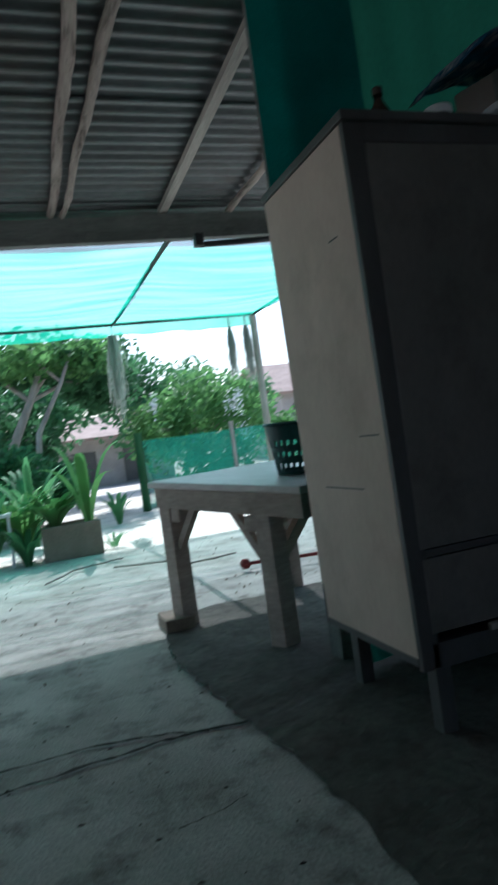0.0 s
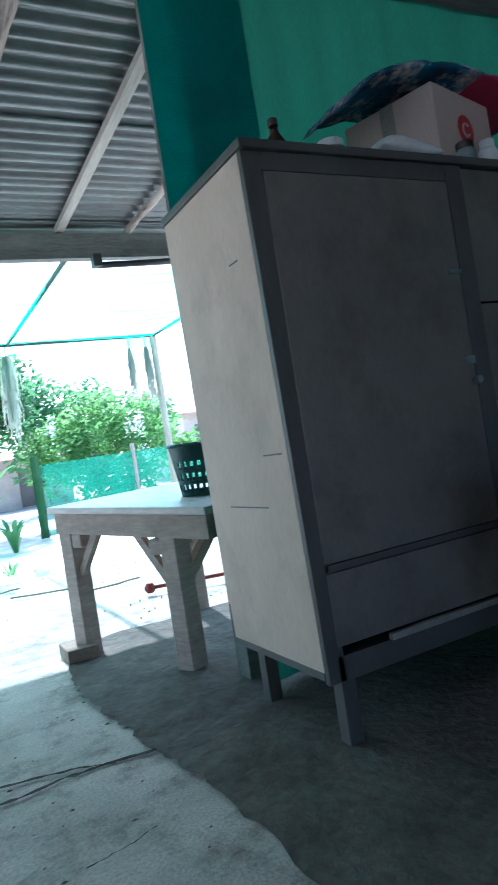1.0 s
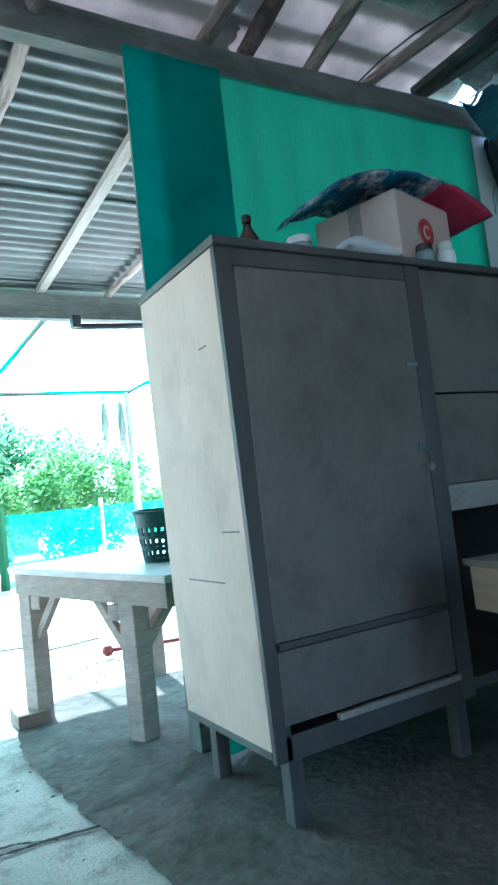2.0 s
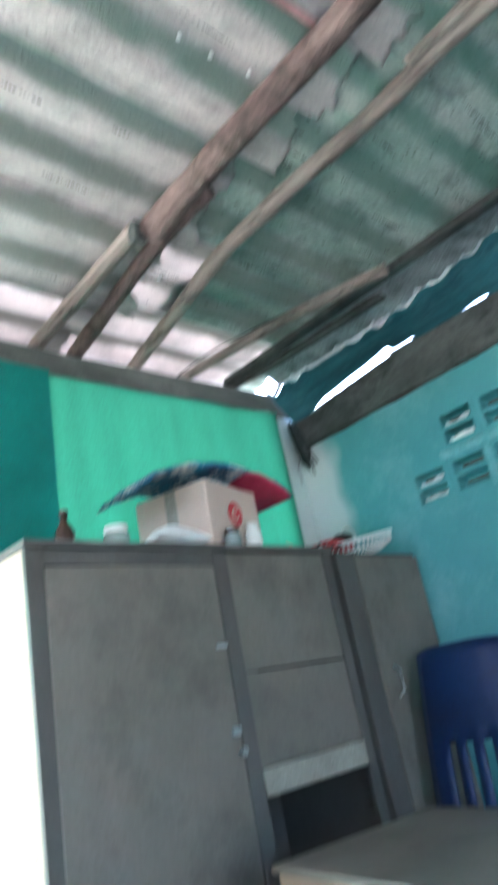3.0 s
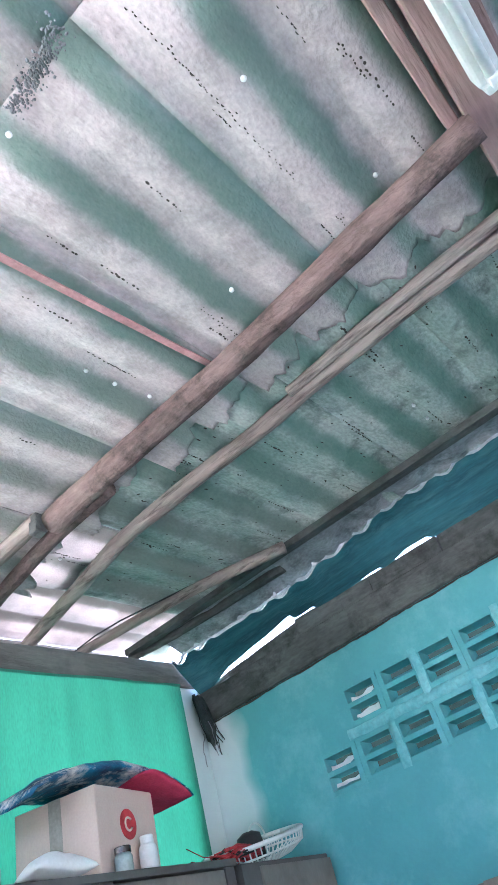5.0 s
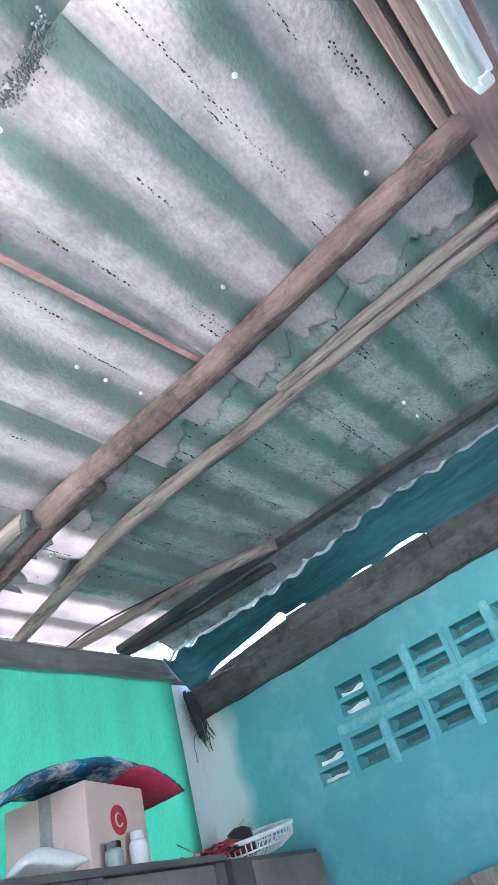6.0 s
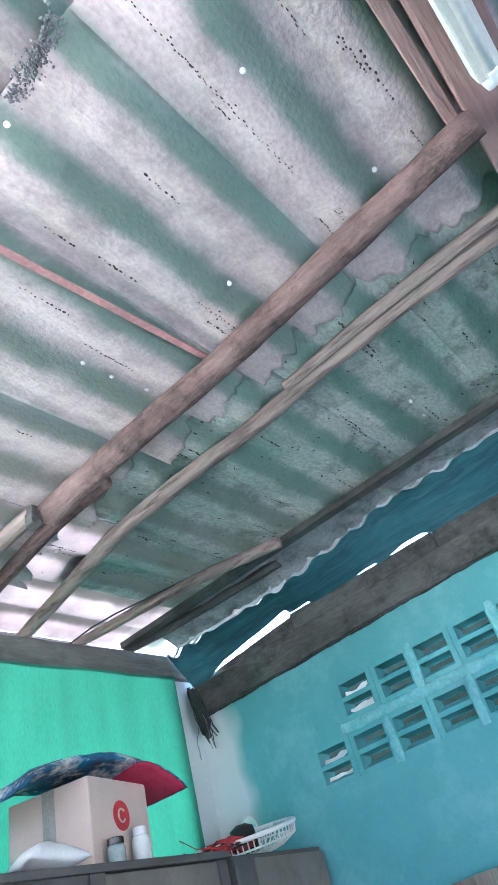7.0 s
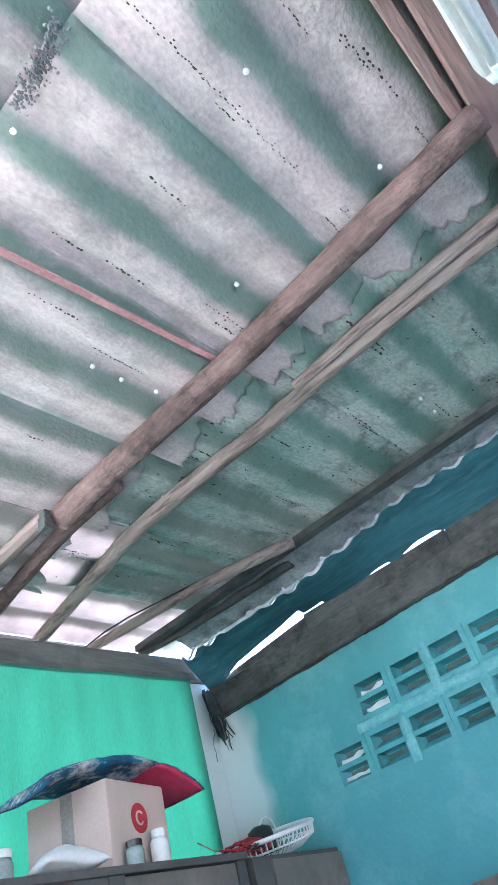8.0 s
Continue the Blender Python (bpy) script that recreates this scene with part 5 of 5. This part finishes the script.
tree("shrub", 0, [(4.6, 11.6, 0), (4.6, 11.6, 0.8)], [((4.6, 11.4, 0.85), (0.6, 0.6, 0.65)), ((5.2, 11.6, 0.6), (0.6, 0.6, 0.5))], 900, 0.06, M_LEAFB, "low sunlit green shrub", 32, 0.05)
tree("tree", 0, [(-0.2, 10.4, 0), (-0.05, 10.3, 1.2), (0.25, 10.2, 1.8), (0.5, 10.2, 2.4)], [((-0.6, 10.8, 2.35), (1.4, 1.2, 0.7)), ((0.9, 10.8, 2.4), (1.4, 1.2, 0.6)), ((1.4, 11.5, 2.1), (0.9, 0.9, 0.8))], 1600, 0.09, M_LEAFD, "pale-barked tree with dark drooping foliage", 33, 0.09)
tree("tree", 0, [(-1.6, 13.5, 0), (-1.5, 13.5, 2.0), (-1.3, 13.5, 2.7)], [((-1.8, 13.2, 2.0), (1.9, 1.3, 1.1)), ((0.3, 13.8, 1.9), (1.7, 1.3, 1.1)), ((-0.9, 13.4, 0.9), (1.9, 1.0, 0.9)), ((0.2, 13.5, 1.1), (0.6, 1.0, 0.9))], 2200, 0.10, M_LEAF, "dense green tree behind the yard", 34, 0.14)
tree("tree", 0, [(2.9, 16.5, 0), (2.9, 16.5, 2.0), (3.0, 16.5, 3.0)], [((2.4, 16.3, 2.6), (1.6, 1.3, 1.3)), ((4.1, 16.5, 2.1), (1.6, 1.3, 1.2)), ((5.6, 16.6, 1.7), (1.3, 1.2, 1.1)), ((1.4, 16.5, 2.6), (1.3, 1.2, 0.8)), ((3.6, 16.0, 1.2), (2.0, 1.0, 1.0))], 1900, 0.10, M_LEAF, "broad green tree beyond the fence", 35, 0.14)
tree("shrub", 0, [(-0.9, 8.6, 0), (-0.9, 8.6, 0.5)], [((-0.9, 8.6, 0.65), (0.7, 0.6, 0.6)), ((-0.1, 8.9, 0.75), (0.6, 0.5, 0.6)), ((0.5, 9.6, 0.55), (0.5, 0.5, 0.5))], 900, 0.07, M_LEAF, "dense dark green garden shrub", 36, 0.04)

tree("shrub", 0, [(-1.5, 8.2, 0), (-1.5, 8.2, 0.8)], [((-1.5, 8.2, 0.9), (0.9, 0.7, 0.8)), ((-0.7, 9.2, 1.0), (0.9, 0.7, 0.7)), ((-0.3, 8.0, 0.4), (0.6, 0.5, 0.4))], 1100, 0.06, M_LEAF, "leafy green shrub at the yard's edge", 37, 0.05)
tree("shrub", 0, [(0.9, 12.4, 0), (0.9, 12.4, 0.9)], [((0.3, 12.4, 1.1), (0.6, 0.7, 0.9)), ((0.1, 12.6, 0.8), (0.6, 0.6, 0.6)), ((-0.4, 12.0, 1.4), (0.9, 0.7, 0.9))], 1200, 0.07, M_LEAFD, "dark green shrub under the trees", 38, 0.06)
tree("tree", 0, [(0.15, 9.9, 0), (0.3, 9.9, 1.3), (0.7, 9.9, 2.0), (0.9, 9.9, 2.45)], [((1.0, 10.1, 2.35), (0.9, 0.7, 0.4)), ((0.1, 10.0, 2.35), (0.9, 0.8, 0.4))], 900, 0.07, M_LEAFB, "slender pale-stemmed tree with light leaves", 39, 0.05)


bm = bmesh.new()
petals = random.Random(71)
for c, r, n in (((3.45, 10.45, 1.45), (0.34, 0.25, 0.42), 130), ((3.6, 10.5, 0.95), (0.25, 0.2, 0.25), 50), ((2.1, 10.45, 1.55), (0.16, 0.2, 0.30), 60)):
    leaves(bm, c, r, n, 0.035, petals, 0.2)
part("blossoms", bm, M_WHITE, bush, "white blossoms")


def blade(bm, base, lean, length, width, rise):
    """One long arching leaf."""
    base, lean = Vector(base), Vector(lean).normalized()
    side = lean.cross(Vector((0, 0, 1))).normalized()
    prev = None
    for i in range(8):
        t = i / 7
        p = base + lean * (length * t * (0.45 + 0.4 * t)) + Vector((0, 0, rise * (t * 1.7 - 0.9 * t * t)))
        w = width * math.sin(math.pi * (0.06 + 0.93 * t)) ** 0.8
        row = (bm.verts.new(p - side * w + Vector((0, 0, 0.25 * w))), bm.verts.new(p), bm.verts.new(p + side * w + Vector((0, 0, 0.25 * w))))
        if prev:
            for k in (0, 1):
                bm.faces.new((prev[k], prev[k + 1], row[k + 1], row[k]))
        prev = row


planter = thing("planter_box", "long weathered cement planter on the ground", "planter")
part("trough", boxes((0.09, 0.60, 6.05, 6.10, 0, 0.30), (0.09, 0.60, 6.40, 6.45, 0, 0.30), (0.09, 0.14, 6.10, 6.40, 0, 0.30), (0.55, 0.60, 6.10, 6.40, 0, 0.30), bevel=0.008), M_TERRA, planter)
part("soil", boxes((0.14, 0.55, 6.10, 6.40, 0.02, 0.25)), M_CRACK, planter)


def clump(name, at, n, length, width, rise, material, label, seed, spread=1.0):
    rnd = random.Random(seed)
    t = thing(name, label, "plant", at=Matrix.Translation(at))
    for k in range(n):
        a = rnd.uniform(0, 6.28)
        bm = bmesh.new()
        blade(bm, (0.03 * math.cos(a), 0.03 * math.sin(a), 0), (math.cos(a) * spread, math.sin(a) * spread, 0), length * rnd.uniform(0.6, 1.1), width * rnd.uniform(0.7, 1.1), rise * rnd.uniform(0.6, 1.15))
        part("leaf", bm, material, t, smooth=True)
    return t


clump("leafy_plant", (0.52, 6.25, 0.25), 6, 0.55, 0.05, 0.85, M_LEAFB, "broad-leaved green plant in the planter", 41, 0.6)
clump("leafy_plant", (0.22, 6.25, 0.25), 34, 0.42, 0.038, 0.42, M_LEAFB, "broad-leaved green plant in the planter", 42)
clump("leafy_plant", (-0.08, 6.5, 0.0), 46, 0.5, 0.035, 0.72, M_LEAFB, "bushy light green plant beside the planter", 43)
clump("leafy_plant", (-0.35, 6.4, 0.0), 22, 0.5, 0.04, 0.7, M_LEAF, "bushy green plant beside the planter", 44)
clump("leafy_plant", (0.05, 7.4, 0.0), 20, 0.7, 0.035, 1.1, M_LEAF, "tall spiky green plant", 45)
clump("leafy_plant", (0.72, 6.3, 0.0), 14, 0.2, 0.015, 0.14, M_LEAF, "small low plant beside the planter", 46)
clump("leafy_plant", (-0.05, 6.05, 0.0), 18, 0.3, 0.03, 0.4, M_LEAFD, "small dark green plant beside the planter", 47)
clump("leafy_plant", (1.05, 8.3, 0.0), 16, 0.35, 0.03, 0.5, M_LEAF, "green plant by the fence", 48)


def moss(x, y, z0, z1, w, seed):
    rnd = random.Random(seed)
    t = thing("hanging_plant", "long pale hanging air plant on the net frame", "plant", "hanging plants")
    bm = bmesh.new()
    for k in range(170):
        a, r = rnd.uniform(0, 6.28), w * rnd.uniform(0.1, 1)
        p = [Vector((x + 0.5 * r * math.cos(a), y + 0.5 * r * math.sin(a), z0))]
        ln = (z0 - z1) * rnd.uniform(0.3, 1)
        for i in range(5):
            p.append(p[-1] + Vector((rnd.uniform(-0.022, 0.022) + 0.10 * r * math.cos(a), rnd.uniform(-0.02, 0.02), -ln / 5 * rnd.uniform(0.6, 1.2))))
        for q0, q1 in zip(p, p[1:]):
            s = Vector((0.0035, 0.003, 0))
            bm.faces.new([bm.verts.new(v) for v in (q0 - s, q0 + s, q1 + s, q1 - s)])
    part("foliage", bm, M_MOSS, t)
    part("hook", rod(bmesh.new(), [(x, y, z0 + 0.12), (x, y, z0 - 0.02)], 0.006, 6), M_WIRE, t)


moss(1.20, 7.84, 2.24, 1.25, 0.10, 61)
moss(2.86, 7.84, 2.24, 1.45, 0.05, 62)
moss(2.66, 7.87, 2.24, 1.55, 0.035, 63)

# fence with green netting and gate post
fence = thing("net_fence", "low green netting fence on thin posts", "fence")
bm = bmesh.new()
prev = None
for i in range(40):
    x = 1.6 + 5.5 * i / 39
    y = 9.4 + 0.04 * noise.noise((x * 3, 0, 0))
    row = (bm.verts.new((x, y, 0.02)), bm.verts.new((x, y, 0.5)), bm.verts.new((x, y, 1.0 + 0.03 * noise.noise((x * 2, 1, 0)))))
    if prev:
        for k in (0, 1):
            bm.faces.new((prev[k], row[k], row[k + 1], prev[k + 1]))
    prev = row
part("netting", bm, M_FENCENET, fence)
for x in (1.6, 3.0, 4.4, 5.8):
    part("post", rod(bmesh.new(), [(x, 9.42, 0), (x, 9.42, 1.12)], 0.035 if x > 1.7 else 0.06, 8), M_LEAFD if x < 1.7 else M_TRUNK, fence)


# far houses
def house(x0, x1, y0, y1, h, ridge, label):
    t = thing("house", label, "house")
    wall = part("wall", boxes((x0, x1, y0, y1, 0, h)), M_HOUSE, t)
    bm = bmesh.new()
    ym = (y0 + y1) / 2
    o = 0.5
    vs = [bm.verts.new(p) for p in ((x0 - o, y0 - o, h - 0.1), (x1 + o, y0 - o, h - 0.1), (x1 + o, ym, ridge), (x0 - o, ym, ridge), (x1 + o, y1 + o, h - 0.1), (x0 - o, y1 + o, h - 0.1))]
    bm.faces.new(vs[:4])
    bm.faces.new((vs[3], vs[2], vs[4], vs[5]))
    shell(bm, 0.08)
    part("roof", bm, M_TILE, t)
    k = x0 + 0.4
    while k + 0.9 < x1:
        w = part("window", boxes((k, k + 0.8, y0 - 0.03, y0 + 0.02, h - 1.5, h - 0.5)), M_CAB, t)
        part("sill", boxes((k - 0.05, k + 0.85, y0 - 0.08, y0 - 0.03, h - 1.56, h - 1.5)), M_PALE, w)
        k += 1.6
    return t


house(0.9, 4.4, 20.0, 24.0, 1.55, 2.2, "low grey house far behind the garden")
house(8.6, 13.0, 21.0, 25.0, 2.3, 3.4, "house with a reddish roof far behind the garden")

litter = random.Random(91)
bm = bmesh.new()
for _ in range(300):
    x, y = litter.uniform(-0.9, 2.4), litter.uniform(2.5, 7.0)
    r = litter.uniform(0.003, 0.010)
    q = Euler((litter.uniform(0, 3), litter.uniform(0, 3), litter.uniform(0, 6))).to_matrix()
    vs = [bm.verts.new(Vector((x, y, 0.006 + r * 0.3)) + q @ Vector(v) * r) for v in ((1, 0, 0), (0, 0.8, 0), (-1, 0, 0), (0, -0.8, 0), (0, 0, 0.6), (0, 0, -0.6))]
    for f in ((0, 1, 4), (1, 2, 4), (2, 3, 4), (3, 0, 4), (1, 0, 5), (2, 1, 5), (3, 2, 5), (0, 3, 5)):
        bm.faces.new([vs[k] for k in f])
tagged(mesh_ob("gravel", bm, M_TERRA), "scattered grit and small stones on the ground", "gravel", kind="stuff")
for k, (x, y, a) in enumerate(((0.25, 5.3, 20), (0.55, 5.1, -30), (0.05, 4.9, 60), (0.95, 4.6, 10))):
    rnd = random.Random(200 + k)
    pts = [Vector((x + 0.09 * i * math.cos(radians(a)), y + 0.09 * i * math.sin(radians(a)) + rnd.uniform(-0.02, 0.02), 0.014)) for i in range(6)]
    tagged(mesh_ob("twig", rod(bmesh.new(), pts, 0.007, 6), M_TRUNK), "dry twig lying on the dusty ground", "twig", "fallen twigs")

# white plant stand by the shrubs
stand = thing("plant_stand", "small white wooden stand among the plants", "stand")
part("top", boxes((-0.42, -0.14, 6.12, 6.36, 0.44, 0.47), bevel=0.004), M_WHITE, stand)
for x in (-0.4, -0.18):
    for y in (6.14, 6.31):
        part("leg", boxes((x, x + 0.025, y, y + 0.025, 0, 0.44)), M_WHITE, stand)
